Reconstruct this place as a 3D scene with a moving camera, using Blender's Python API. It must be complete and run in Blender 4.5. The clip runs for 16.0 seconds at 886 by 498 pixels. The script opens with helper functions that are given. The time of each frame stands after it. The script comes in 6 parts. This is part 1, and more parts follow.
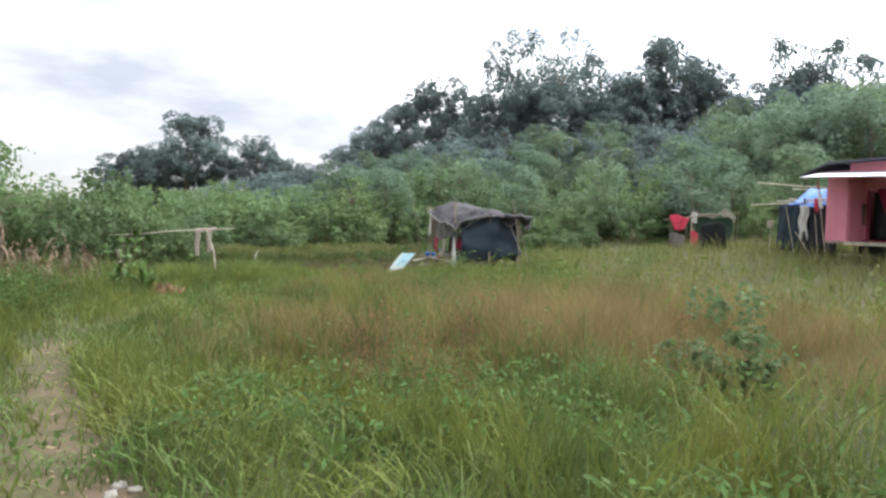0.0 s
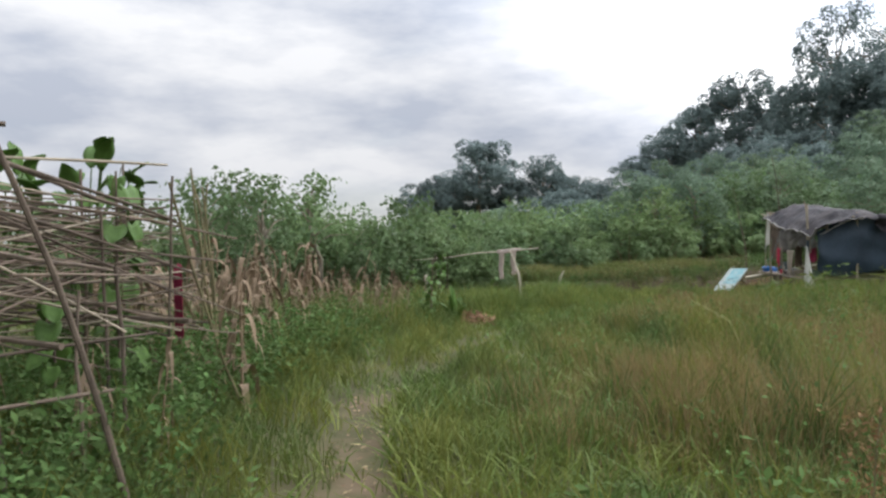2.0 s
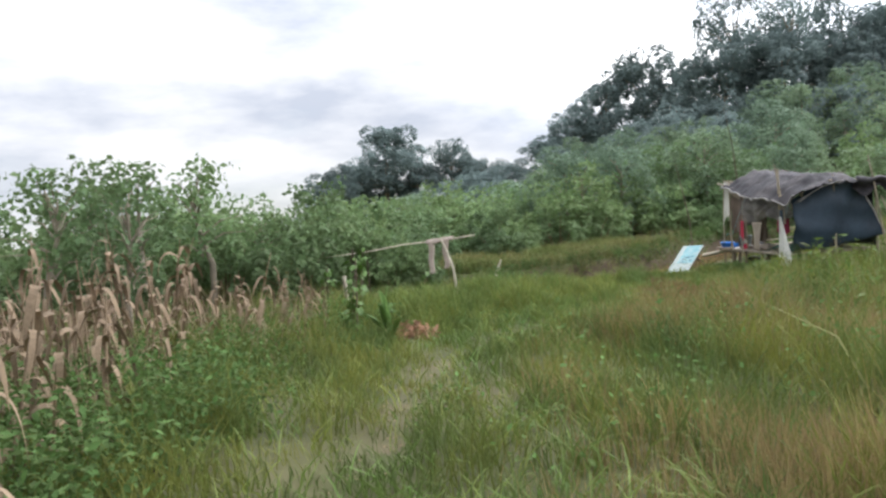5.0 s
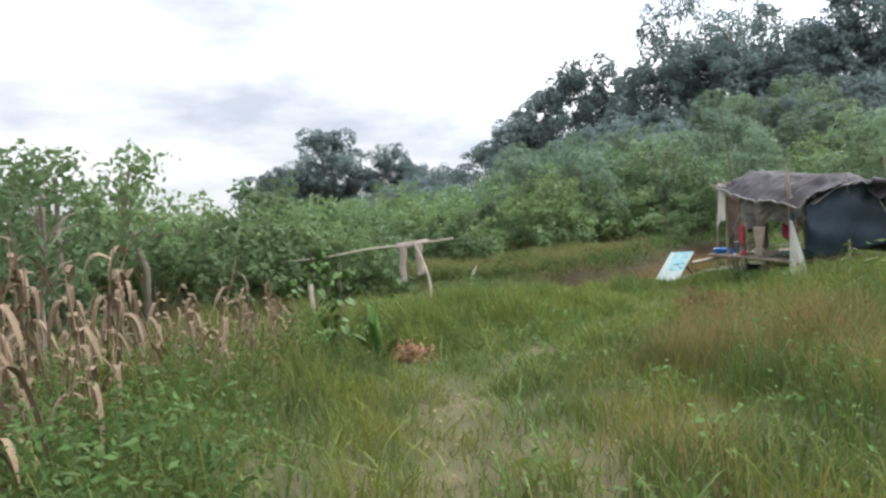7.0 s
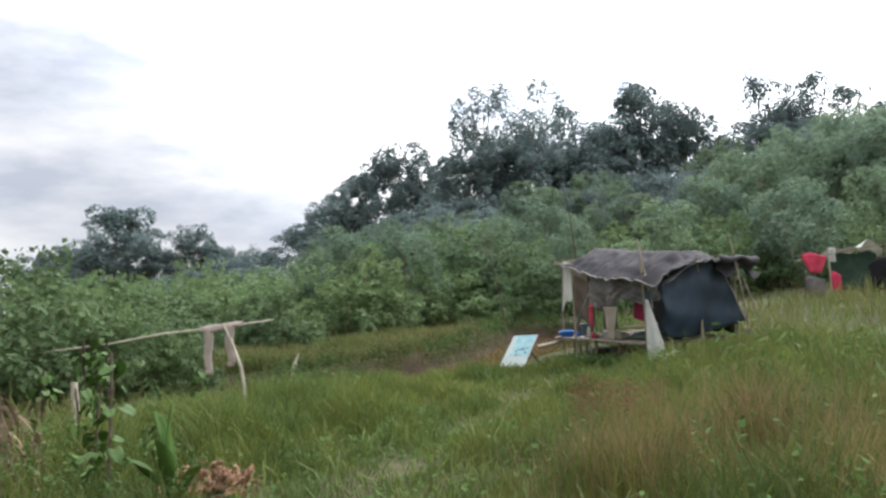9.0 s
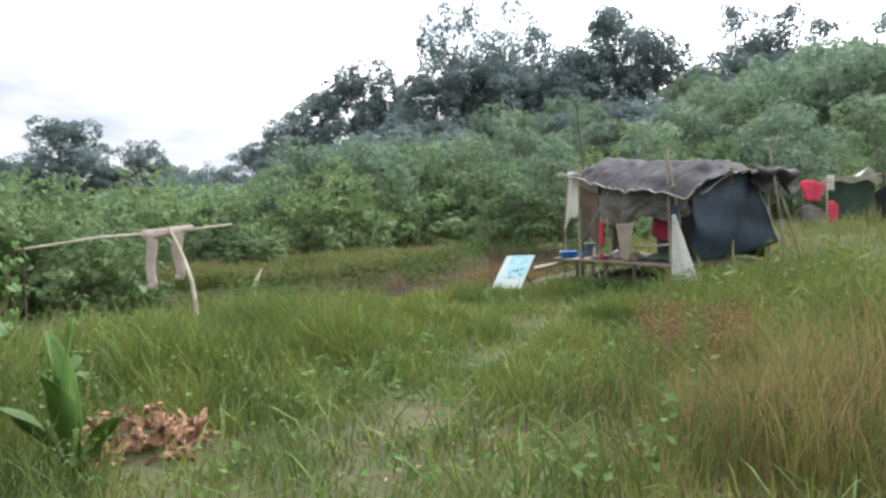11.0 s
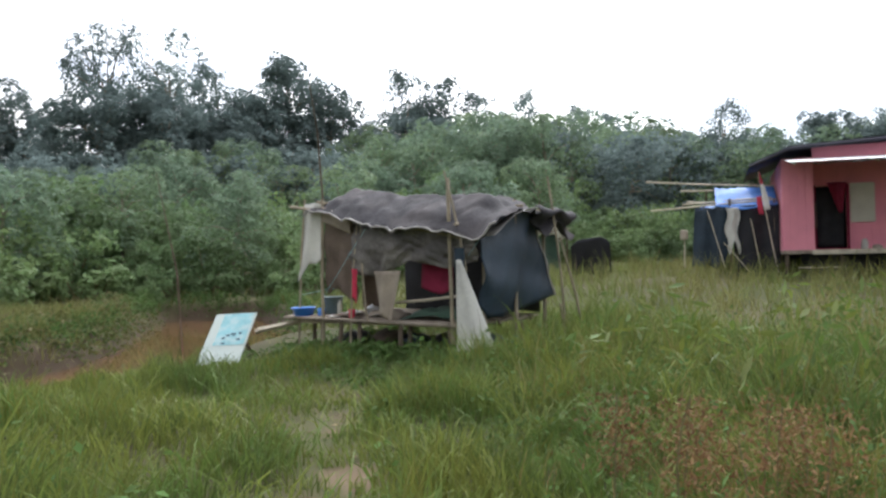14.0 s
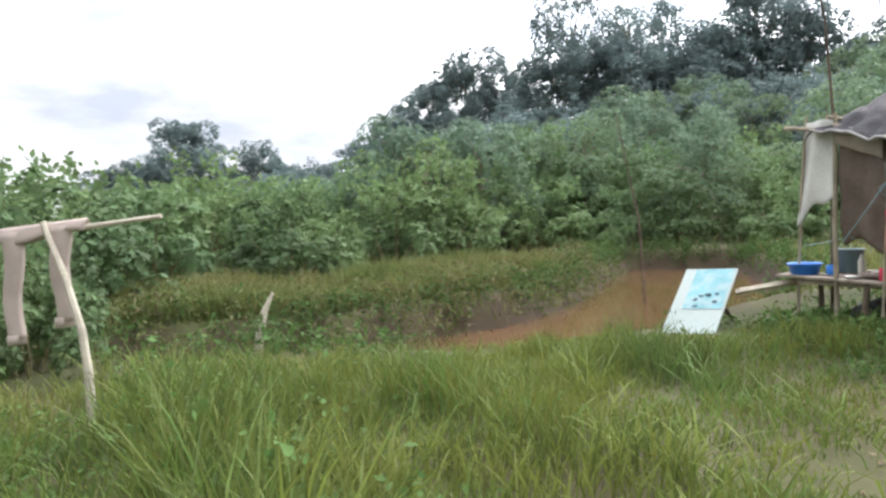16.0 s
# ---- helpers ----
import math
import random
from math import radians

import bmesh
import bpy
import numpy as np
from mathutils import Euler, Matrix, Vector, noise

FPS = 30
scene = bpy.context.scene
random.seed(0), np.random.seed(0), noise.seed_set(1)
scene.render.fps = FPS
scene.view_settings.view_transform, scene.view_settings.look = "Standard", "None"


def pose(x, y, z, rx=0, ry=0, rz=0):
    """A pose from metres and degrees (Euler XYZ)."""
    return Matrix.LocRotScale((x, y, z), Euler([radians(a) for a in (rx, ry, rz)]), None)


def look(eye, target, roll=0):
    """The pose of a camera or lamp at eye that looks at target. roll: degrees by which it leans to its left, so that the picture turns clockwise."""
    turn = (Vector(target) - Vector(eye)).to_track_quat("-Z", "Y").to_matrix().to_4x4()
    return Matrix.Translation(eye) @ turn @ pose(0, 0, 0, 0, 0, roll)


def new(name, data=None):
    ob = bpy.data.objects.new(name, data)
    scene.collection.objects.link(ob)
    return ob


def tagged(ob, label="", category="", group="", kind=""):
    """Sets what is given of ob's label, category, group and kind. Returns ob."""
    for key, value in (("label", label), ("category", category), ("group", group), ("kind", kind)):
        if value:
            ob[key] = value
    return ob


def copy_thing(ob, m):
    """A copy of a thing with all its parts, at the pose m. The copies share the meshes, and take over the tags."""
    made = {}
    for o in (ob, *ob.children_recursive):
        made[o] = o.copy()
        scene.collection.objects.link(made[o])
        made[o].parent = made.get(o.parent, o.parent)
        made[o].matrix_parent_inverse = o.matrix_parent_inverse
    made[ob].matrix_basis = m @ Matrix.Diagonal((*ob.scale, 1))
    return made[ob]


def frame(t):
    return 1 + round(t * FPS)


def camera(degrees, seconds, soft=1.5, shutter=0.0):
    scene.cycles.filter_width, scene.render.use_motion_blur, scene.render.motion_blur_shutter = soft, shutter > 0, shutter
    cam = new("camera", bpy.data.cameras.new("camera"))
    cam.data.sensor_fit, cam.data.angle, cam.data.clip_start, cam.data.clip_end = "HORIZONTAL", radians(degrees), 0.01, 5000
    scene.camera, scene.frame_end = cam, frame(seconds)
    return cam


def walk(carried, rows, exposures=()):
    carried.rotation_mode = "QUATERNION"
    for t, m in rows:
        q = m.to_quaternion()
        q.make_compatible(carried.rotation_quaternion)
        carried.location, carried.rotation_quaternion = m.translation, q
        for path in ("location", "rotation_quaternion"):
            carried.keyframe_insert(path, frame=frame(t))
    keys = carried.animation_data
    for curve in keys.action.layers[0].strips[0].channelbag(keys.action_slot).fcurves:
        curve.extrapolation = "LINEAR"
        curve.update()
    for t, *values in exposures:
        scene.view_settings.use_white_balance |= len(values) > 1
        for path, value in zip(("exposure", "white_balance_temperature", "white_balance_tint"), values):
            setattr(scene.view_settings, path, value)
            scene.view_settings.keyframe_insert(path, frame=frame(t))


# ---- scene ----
cam = camera(63.2, 16.0, soft=2.6)
PATH = [
    (0, (0.677, 0.681, 1.754), (0.569, 2.676, 1.666), 1.7),
    (0.5, (0.362, 1.331, 1.682), (-0.125, 3.264, 1.511), 0.7),
    (1, (0.032, 1.975, 1.654), (-0.63, 3.86, 1.569), -0.1),
    (1.5, (-0.406, 2.604, 1.646), (-1.259, 4.412, 1.599), 0.3),
    (2, (-0.751, 3.148, 1.684), (-1.613, 4.952, 1.641), -1.3),
    (2.5, (-1.048, 3.659, 1.764), (-2.011, 5.411, 1.713), -1.2),
    (3, (-1.428, 4.15, 1.828), (-2.533, 5.817, 1.781), -2.1),
    (3.5, (-1.67, 4.622, 1.817), (-2.725, 6.319, 1.743), -4.0),
    (4, (-1.899, 5.116, 1.847), (-2.966, 6.807, 1.791), -4.4),
    (4.5, (-2.165, 5.647, 1.818), (-2.986, 7.468, 1.73), -4.3),
    (4.7, (-2.286, 5.878, 1.751), (-3.001, 7.743, 1.661), -4.5),
    (7, (-4.058, 8.026, 1.632), (-4.512, 9.972, 1.549), -3.7),
    (7.5, (-4.311, 8.612, 1.635), (-4.696, 10.575, 1.611), -3.1),
    (8, (-4.573, 9.213, 1.606), (-4.793, 11.201, 1.599), -3.8),
    (8.5, (-4.727, 9.839, 1.58), (-4.729, 11.839, 1.63), -3.1),
    (9, (-4.857, 10.463, 1.461), (-4.777, 12.457, 1.587), -3.4),
    (9.5, (-4.95, 11.105, 1.365), (-4.806, 13.098, 1.443), -1.7),
    (9.7, (-5.008, 11.342, 1.302), (-4.853, 13.335, 1.359), -2.4),
    (11.8, (-5.553, 13.89, 1.108), (-5.275, 15.867, 0.999), 0.4),
    (12, (-5.585, 14.194, 1.122), (-5.121, 16.139, 1.08), 0.5),
    (12.5, (-5.693, 14.843, 1.119), (-5.023, 16.728, 1.138), 0.6),
    (13, (-5.656, 15.431, 1.066), (-4.753, 17.215, 1.083), -0.3),
    (13.5, (-5.619, 16.0, 1.071), (-4.552, 17.692, 1.121), -0.2),
    (14, (-5.598, 16.624, 1.035), (-4.538, 18.32, 1.083), -1.1),
    (14.5, (-5.428, 17.221, 1.02), (-4.457, 18.97, 1.012), -1.4),
    (15, (-5.378, 17.871, 1.033), (-4.758, 19.772, 1.04), -1.1),
    (15.5, (-5.247, 18.32, 1.055), (-4.911, 20.292, 1.081), -2.3),
    (16, (-5.118, 18.858, 1.046), (-5.244, 20.853, 0.976), -2.1),
]
walk(cam, [(t, look(eye, target, roll)) for t, eye, target, roll in PATH],
     [(0.0, 0.76), (0.5, 1.25), (1.0, 0.75), (1.5, 0.3), (2.0, 0.25), (2.5, 0.44), (3.0, 0.18), (3.5, 0.44), (4.0, 0.24), (4.5, 0.6), (7.0, 0.68), (7.5, 0.75), (8.0, -0.04), (8.5, 0.74), (9.0, 0.4), (9.5, 0.12), (12.0, 1.22), (12.5, 0.88), (13.0, 0.92), (13.5, 0.86), (14.0, 0.42), (14.5, 1.2), (15.0, 1.35), (15.5, 1.02), (16.0, 0.86)])

# ---- world, sun ----
SUN = Vector((0.56, 0.56, 0.85)).normalized()
world = bpy.data.worlds.new("overcast_sky")
scene.world = world
world.use_nodes = True
wn, wl = world.node_tree.nodes, world.node_tree.links
wn.clear()
w_out, w_bg = wn.new("ShaderNodeOutputWorld"), wn.new("ShaderNodeBackground")
w_bg.inputs["Strength"].default_value = 0.1
sky = wn.new("ShaderNodeTexSky")
sky.sky_type, sky.sun_disc = "NISHITA", False
sky.sun_elevation = math.asin(SUN.z)
sky.sun_rotation = math.atan2(SUN.x, SUN.y)
w_co = wn.new("ShaderNodeTexCoord")
w_map = wn.new("ShaderNodeMapping")
w_map.inputs["Scale"].default_value = (1.6, 1.6, 5.0)
w_no = wn.new("ShaderNodeTexNoise")
w_no.inputs["Scale"].default_value, w_no.inputs["Detail"].default_value, w_no.inputs["Roughness"].default_value = 2.0, 8.0, 0.55
w_sh = wn.new("ShaderNodeValToRGB")
w_sh.color_ramp.elements[0].position, w_sh.color_ramp.elements[0].color = 0.38, (4.7, 5.1, 6.0, 1)
w_sh.color_ramp.elements[1].position, w_sh.color_ramp.elements[1].color = 0.60, (8.1, 8.2, 8.5, 1)
w_cov = wn.new("ShaderNodeTexNoise")
w_cov.inputs["Scale"].default_value, w_cov.inputs["Detail"].default_value = 1.1, 5.0
w_cr = wn.new("ShaderNodeValToRGB")
w_cr.color_ramp.elements[0].position, w_cr.color_ramp.elements[0].color = 0.33, (0.55, 0.55, 0.55, 1)
w_cr.color_ramp.elements[1].position, w_cr.color_ramp.elements[1].color = 0.5, (1, 1, 1, 1)
w_dot = wn.new("ShaderNodeVectorMath")
w_dot.operation = "DOT_PRODUCT"
w_dot.inputs[1].default_value = SUN
w_glow = wn.new("ShaderNodeMapRange")
w_glow.interpolation_type = "SMOOTHSTEP"
for key, value in (("From Min", 0.35), ("From Max", 1.0), ("To Min", 1.0), ("To Max", 3.6)):
    w_glow.inputs[key].default_value = value
w_mul = wn.new("ShaderNodeVectorMath")
w_mul.operation = "SCALE"
w_mix = wn.new("ShaderNodeMix")
w_mix.data_type = "RGBA"
wl.new(w_co.outputs["Generated"], w_map.inputs["Vector"])
wl.new(w_map.outputs[0], w_no.inputs["Vector"])
wl.new(w_map.outputs[0], w_cov.inputs["Vector"])
wl.new(w_no.outputs["Fac"], w_sh.inputs["Fac"])
wl.new(w_cov.outputs["Fac"], w_cr.inputs["Fac"])
wl.new(w_co.outputs["Generated"], w_dot.inputs[0])
wl.new(w_dot.outputs["Value"], w_glow.inputs["Value"])
wl.new(w_sh.outputs["Color"], w_mul.inputs[0])
# an overcast sky is brighter overhead than at the horizon
w_sep, w_zen, w_both = wn.new("ShaderNodeSeparateXYZ"), wn.new("ShaderNodeMapRange"), wn.new("ShaderNodeMath")
for key, value in (("From Min", 0.05), ("From Max", 0.9), ("To Min", 0.82), ("To Max", 1.6)):
    w_zen.inputs[key].default_value = value
w_both.operation = "MULTIPLY"
wl.new(w_co.outputs["Generated"], w_sep.inputs[0])
wl.new(w_sep.outputs["Z"], w_zen.inputs["Value"])
wl.new(w_glow.outputs["Result"], w_both.inputs[0])
wl.new(w_zen.outputs["Result"], w_both.inputs[1])
wl.new(w_both.outputs[0], w_mul.inputs["Scale"])
wl.new(w_cr.outputs["Color"], w_mix.inputs["Factor"])
wl.new(sky.outputs["Color"], w_mix.inputs["A"])
wl.new(w_mul.outputs["Vector"], w_mix.inputs["B"])
wl.new(w_mix.outputs["Result"], w_bg.inputs["Color"])
wl.new(w_bg.outputs[0], w_out.inputs["Surface"])

sun = new("sun", bpy.data.lights.new("sun", "SUN"))
sun.data.energy, sun.data.angle, sun.data.color = 1.1, radians(25), (1.0, 0.97, 0.94)
sun.matrix_world = look(SUN * 60, (0, 0, 0))


# ---- materials ----
def material(name, colour, rough=0.8, dark=0.6, scale=6.0, fine=60.0, bump=0.2, metal=0.0, through_light=0.0, vary=0.0, tint=None, patch=0.0, patch_scale=0.25):
    """Base colour varied at two scales; vary: per piece; tint: a second colour laid on in patches of patch_scale per metre."""
    m = bpy.data.materials.new(name)
    m.use_nodes = True
    n, l = m.node_tree.nodes, m.node_tree.links
    b = n["Principled BSDF"]
    b.inputs["Roughness"].default_value, b.inputs["Metallic"].default_value = rough, metal
    b.inputs["Specular IOR Level"].default_value = 0.25
    co = n.new("ShaderNodeTexCoord")
    big, small = n.new("ShaderNodeTexNoise"), n.new("ShaderNodeTexNoise")
    for tex, sc in ((big, scale), (small, fine)):
        tex.inputs["Scale"].default_value, tex.inputs["Detail"].default_value = sc, 5
        l.new(co.outputs["Object"], tex.inputs["Vector"])
    add = n.new("ShaderNodeMath")
    add.operation = "MULTIPLY_ADD"
    l.new(small.outputs["Fac"], add.inputs[0])
    add.inputs[1].default_value = 0.5
    l.new(big.outputs["Fac"], add.inputs[2])
    ramp = n.new("ShaderNodeValToRGB")
    ramp.color_ramp.elements[0].position, ramp.color_ramp.elements[1].position = 0.5, 1.0
    ramp.color_ramp.elements[0].color = (*[c * dark for c in colour], 1)
    ramp.color_ramp.elements[1].color = (*[min(1, c * (2 - dark) * 0.9) for c in colour], 1)
    l.new(add.outputs[0], ramp.inputs["Fac"])
    out = ramp.outputs["Color"]
    if tint:
        geo = n.new("ShaderNodeNewGeometry")
        pn = n.new("ShaderNodeTexNoise")
        pn.inputs["Scale"].default_value, pn.inputs["Detail"].default_value = patch_scale, 4
        l.new(geo.outputs["Position"], pn.inputs["Vector"])
        pr = n.new("ShaderNodeMapRange")
        pr.inputs["From Min"].default_value, pr.inputs["From Max"].default_value, pr.inputs["To Max"].default_value = 0.42, 0.62, patch
        l.new(pn.outputs["Fac"], pr.inputs["Value"])
        mx = n.new("ShaderNodeMix")
        mx.data_type = "RGBA"
        mx.inputs["B"].default_value = (*tint, 1)
        l.new(pr.outputs["Result"], mx.inputs["Factor"])
        l.new(out, mx.inputs["A"])
        out = mx.outputs["Result"]
    if vary:
        geo2, oi = n.new("ShaderNodeNewGeometry"), n.new("ShaderNodeObjectInfo")
        av = n.new("ShaderNodeMath")
        av.operation = "ADD"
        l.new(geo2.outputs["Random Per Island"], av.inputs[0])
        l.new(oi.outputs["Random"], av.inputs[1])
        mr = n.new("ShaderNodeMapRange")
        mr.inputs["From Max"].default_value = 2.0
        mr.inputs["To Min"].default_value, mr.inputs["To Max"].default_value = 1 - vary, 1 + vary
        l.new(av.outputs[0], mr.inputs["Value"])
        hs = n.new("ShaderNodeHueSaturation")
        hr = n.new("ShaderNodeMapRange")
        hr.inputs["To Min"].default_value, hr.inputs["To Max"].default_value = 0.5 - 0.03 * vary, 0.5 + 0.03 * vary
        l.new(geo2.outputs["Random Per Island"], hr.inputs["Value"])
        l.new(hr.outputs["Result"], hs.inputs["Hue"])
        l.new(mr.outputs["Result"], hs.inputs["Value"])
        l.new(out, hs.inputs["Color"])
        out = hs.outputs["Color"]
    l.new(out, b.inputs["Base Color"])
    if bump:
        bp = n.new("ShaderNodeBump")
        bp.inputs["Strength"].default_value, bp.inputs["Distance"].default_value = bump, 0.02
        l.new(add.outputs[0], bp.inputs["Height"])
        l.new(bp.outputs["Normal"], b.inputs["Normal"])
    if through_light:
        tr, ms = n.new("ShaderNodeBsdfTranslucent"), n.new("ShaderNodeMixShader")
        l.new(out, tr.inputs["Color"])
        ms.inputs["Fac"].default_value = through_light
        l.new(b.outputs[0], ms.inputs[1])
        l.new(tr.outputs[0], ms.inputs[2])
        l.new(ms.outputs[0], n["Material Output"].inputs["Surface"])
    return m


M_SOIL = material("grassy_soil", (0.062, 0.066, 0.025), 0.95, 0.6, 0.8, 14, 0.5, tint=(0.095, 0.078, 0.04), patch=0.6, patch_scale=0.5)
sn, sl = M_SOIL.node_tree.nodes, M_SOIL.node_tree.links
for key, colour in (("bare", (0.13, 0.094, 0.058)), ("mud", (0.058, 0.04, 0.025))):
    at_, mx_, no_, mu_ = sn.new("ShaderNodeAttribute"), sn.new("ShaderNodeMix"), sn.new("ShaderNodeTexNoise"), sn.new("ShaderNodeMath")
    at_.attribute_name = key
    no_.inputs["Scale"].default_value, no_.inputs["Detail"].default_value = 2.2, 6
    mr_ = sn.new("ShaderNodeMapRange")
    mr_.inputs["From Min"].default_value, mr_.inputs["From Max"].default_value = (0.43, 0.57) if key == "bare" else (0.1, 0.4)
    co_ = sn.new("ShaderNodeTexCoord")
    sl.new(co_.outputs["Object"], no_.inputs["Vector"])
    sl.new(no_.outputs["Fac"], mr_.inputs["Value"])
    mu_.operation = "MULTIPLY"
    sl.new(at_.outputs["Fac"], mu_.inputs[0])
    sl.new(mr_.outputs["Result"], mu_.inputs[1])
    mx_.data_type = "RGBA"
    bsdf_ = sn["Principled BSDF"]
    sl.new(bsdf_.inputs["Base Color"].links[0].from_socket, mx_.inputs["A"])
    mx_.inputs["B"].default_value = (*colour, 1)
    sl.new(mu_.outputs[0], mx_.inputs["Factor"])
    sl.new(mx_.outputs["Result"], bsdf_.inputs["Base Color"])
M_GRASS = material("green_grass", (0.090, 0.130, 0.034), 0.7, 0.7, 0.9, 8, 0, through_light=0.35, vary=0.35, tint=(0.178, 0.186, 0.040), patch=0.95, patch_scale=0.95)
M_TALL = material("tall_dull_grass", (0.122, 0.146, 0.043), 0.75, 0.7, 0.8, 8, 0, through_light=0.35, vary=0.5, tint=(0.180, 0.165, 0.064), patch=0.75, patch_scale=0.5)
M_SEED = material("brown_grass_seed_heads", (0.25, 0.19, 0.085), 0.85, 0.7, 1, 20, 0, through_light=0.35, vary=0.45)
M_WEED = material("weed_leaf", (0.105, 0.175, 0.050), 0.85, 0.7, 3, 30, 0, through_light=0.35, vary=0.5)
M_PALE = material("pale_grass_blade", (0.108, 0.170, 0.040), 0.6, 0.7, 1.2, 30, 0, through_light=0.35, vary=0.35, tint=(0.185, 0.208, 0.045), patch=0.9, patch_scale=1.0)
M_SHRUB = material("shrub_leaf", (0.125, 0.192, 0.086), 0.68, 0.8, 0.5, 6, 0, through_light=0.4, vary=0.4, tint=(0.175, 0.245, 0.098), patch=0.8, patch_scale=0.16)
# leaf colours lifted, the forest one also blued, in place of haze over distance
M_HAZYTREE = material("haze_tinted_forest_leaf", (0.164, 0.216, 0.205), 0.7, 0.8, 0.3, 3, 0, through_light=0.45, vary=0.4)
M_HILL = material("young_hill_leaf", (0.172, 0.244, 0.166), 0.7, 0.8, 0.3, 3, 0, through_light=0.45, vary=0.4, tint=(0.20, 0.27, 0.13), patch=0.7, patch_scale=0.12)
M_RUST = material("rusty_seed_tuft", (0.23, 0.135, 0.065), 0.9, 0.7, 2, 30, 0, through_light=0.25, vary=0.5)
M_STONE = material("pale_dusty_stone", (0.36, 0.33, 0.28), 0.9, 0.6, 8, 60, 0.4)
M_LITTER = material("dead_leaf_litter", (0.30, 0.22, 0.13), 0.9, 0.6, 5, 40, 0, vary=0.6)
M_BARK = material("pale_bark", (0.26, 0.22, 0.17), 0.9, 0.55, 3, 40, 0.5)
M_STEM = material("green_brown_stem", (0.16, 0.14, 0.07), 0.85, 0.6, 6, 50, 0.3)
M_STICK = material("weathered_stick", (0.15, 0.116, 0.084), 0.85, 0.5, 5, 70, 0.4, vary=0.6)
M_POLE = material("grey_bamboo_pole", (0.33, 0.28, 0.20), 0.75, 0.55, 4, 60, 0.3, vary=0.25)
M_PALEPOLE = material("peeled_pale_branch", (0.52, 0.46, 0.36), 0.75, 0.65, 5, 60, 0.3)
M_CORN = material("dry_corn_leaf", (0.32, 0.24, 0.155), 0.85, 0.6, 4, 50, 0.1, through_light=0.3, vary=0.4)
M_PLANK = material("weathered_plank", (0.30, 0.25, 0.20), 0.85, 0.55, 5, 60, 0.4)


# ---- the lie of the land ----
TRAIL = ((1.6, -3.0), (0.7, 0.7), (-0.6, 3.2), (-1.8, 5.1), (-2.35, 5.9), (-3.7, 7.8), (-4.55, 9.2), (-4.75, 11.0), (-5.05, 12.4), (-5.5, 13.7), (-5.6, 15.2), (-5.3, 17.4), (-4.65, 19.4), (-3.6, 21.3), (-3.1, 22.6), (-2.2, 24.2), (-1.2, 25.0))
POND = ((-6.5, 27.6), (-4.0, 28.6), (-2.4, 29.3), (-0.6, 30.6), (1.2, 34.5), (2.4, 41.5), (-0.6, 42.6), (-2.0, 38.6), (-3.6, 33.0), (-4.9, 30.6), (-7.5, 28.6), (-11.5, 27.6), (-11.5, 26.7), (-8.0, 27.0))
WATER = -0.68
BANK = ((-11.5, 27.75), (-7.5, 28.8), (-5.1, 30.75), (-3.9, 33.2), (-2.3, 38.6))
SPOTS = ((-3.65, 21.15, 0.25), (-3.05, 22.6, 0.13), (-1.75, 24.3, 0.15), (-1.55, 4.75, 0.30), (-3.2, 7.0, 0.18))


def smooth(a, b, v):
    f = np.clip((v - a) / (b - a), 0, 1)
    return f * f * (3 - 2 * f)


def line_distance(x, y, pts, closed=False):
    best = np.full(np.shape(x), 1e9)
    n = len(pts)
    for i in range(n if closed else n - 1):
        (ax, ay), (bx, by) = pts[i], pts[(i + 1) % n]
        f = np.clip(((x - ax) * (bx - ax) + (y - ay) * (by - ay)) / ((bx - ax) ** 2 + (by - ay) ** 2), 0, 1)
        best = np.minimum(best, np.hypot(x - ax - f * (bx - ax), y - ay - f * (by - ay)))
    return best


def inside(x, y, pts):
    odd = np.zeros(np.shape(x), bool)
    for i in range(len(pts)):
        (ax, ay), (bx, by) = pts[i - 1], pts[i]
        cut = (ay > y) != (by > y)
        odd ^= cut & (x < (bx - ax) * (y - ay) / (by - ay if by != ay else 1e-9) + ax)
    return odd


def pond_depth(x, y):
    d = line_distance(x, y, POND, True)
    return np.where(inside(x, y, POND), -d, d)


def height(x, y):
    """Ground level in metres."""
    x, y = np.asarray(x, float), np.asarray(y, float)
    z = -0.34 * smooth(9, 19, y) * (1 - smooth(24, 34, y) * 0.75)
    z = z + 0.80 * smooth(1.5, 15, x) * smooth(14, 28, y)
    hill = smooth(44, 105, y + 0.25 * x) * 4.2 * smooth(-45, 5, x)
    z = z + hill + 0.8 * smooth(40, 60, y) * smooth(-40, 10, x)
    bumps = 0.07 * np.sin(1.3 * x + 0.7 * y) * np.sin(0.9 * y - 0.5 * x + 1) + 0.03 * np.sin(3.1 * x - 1.2) * np.sin(2.7 * y + 0.4)
    td = line_distance(x, y, TRAIL)
    z = z + bumps * smooth(0.2, 1.2, td) - 0.05 * (1 - smooth(0.1, 0.5, td))
    pd = pond_depth(x, y)
    bed = np.minimum(z, WATER - 0.45)
    steep = smooth(-0.5, 0.45, pd)
    gentle = np.interp(pd, (-0.8, 0.0, 0.3, 2.4), (0.0, 0.56, 0.70, 1.0))
    k = steep + (gentle - steep) * (1 - smooth(28.6, 29.8, y)) * smooth(-7.5, -5.5, x)
    return bed * (1 - k) + z * k


def ground_at(x, y):
    return float(height(x, y))


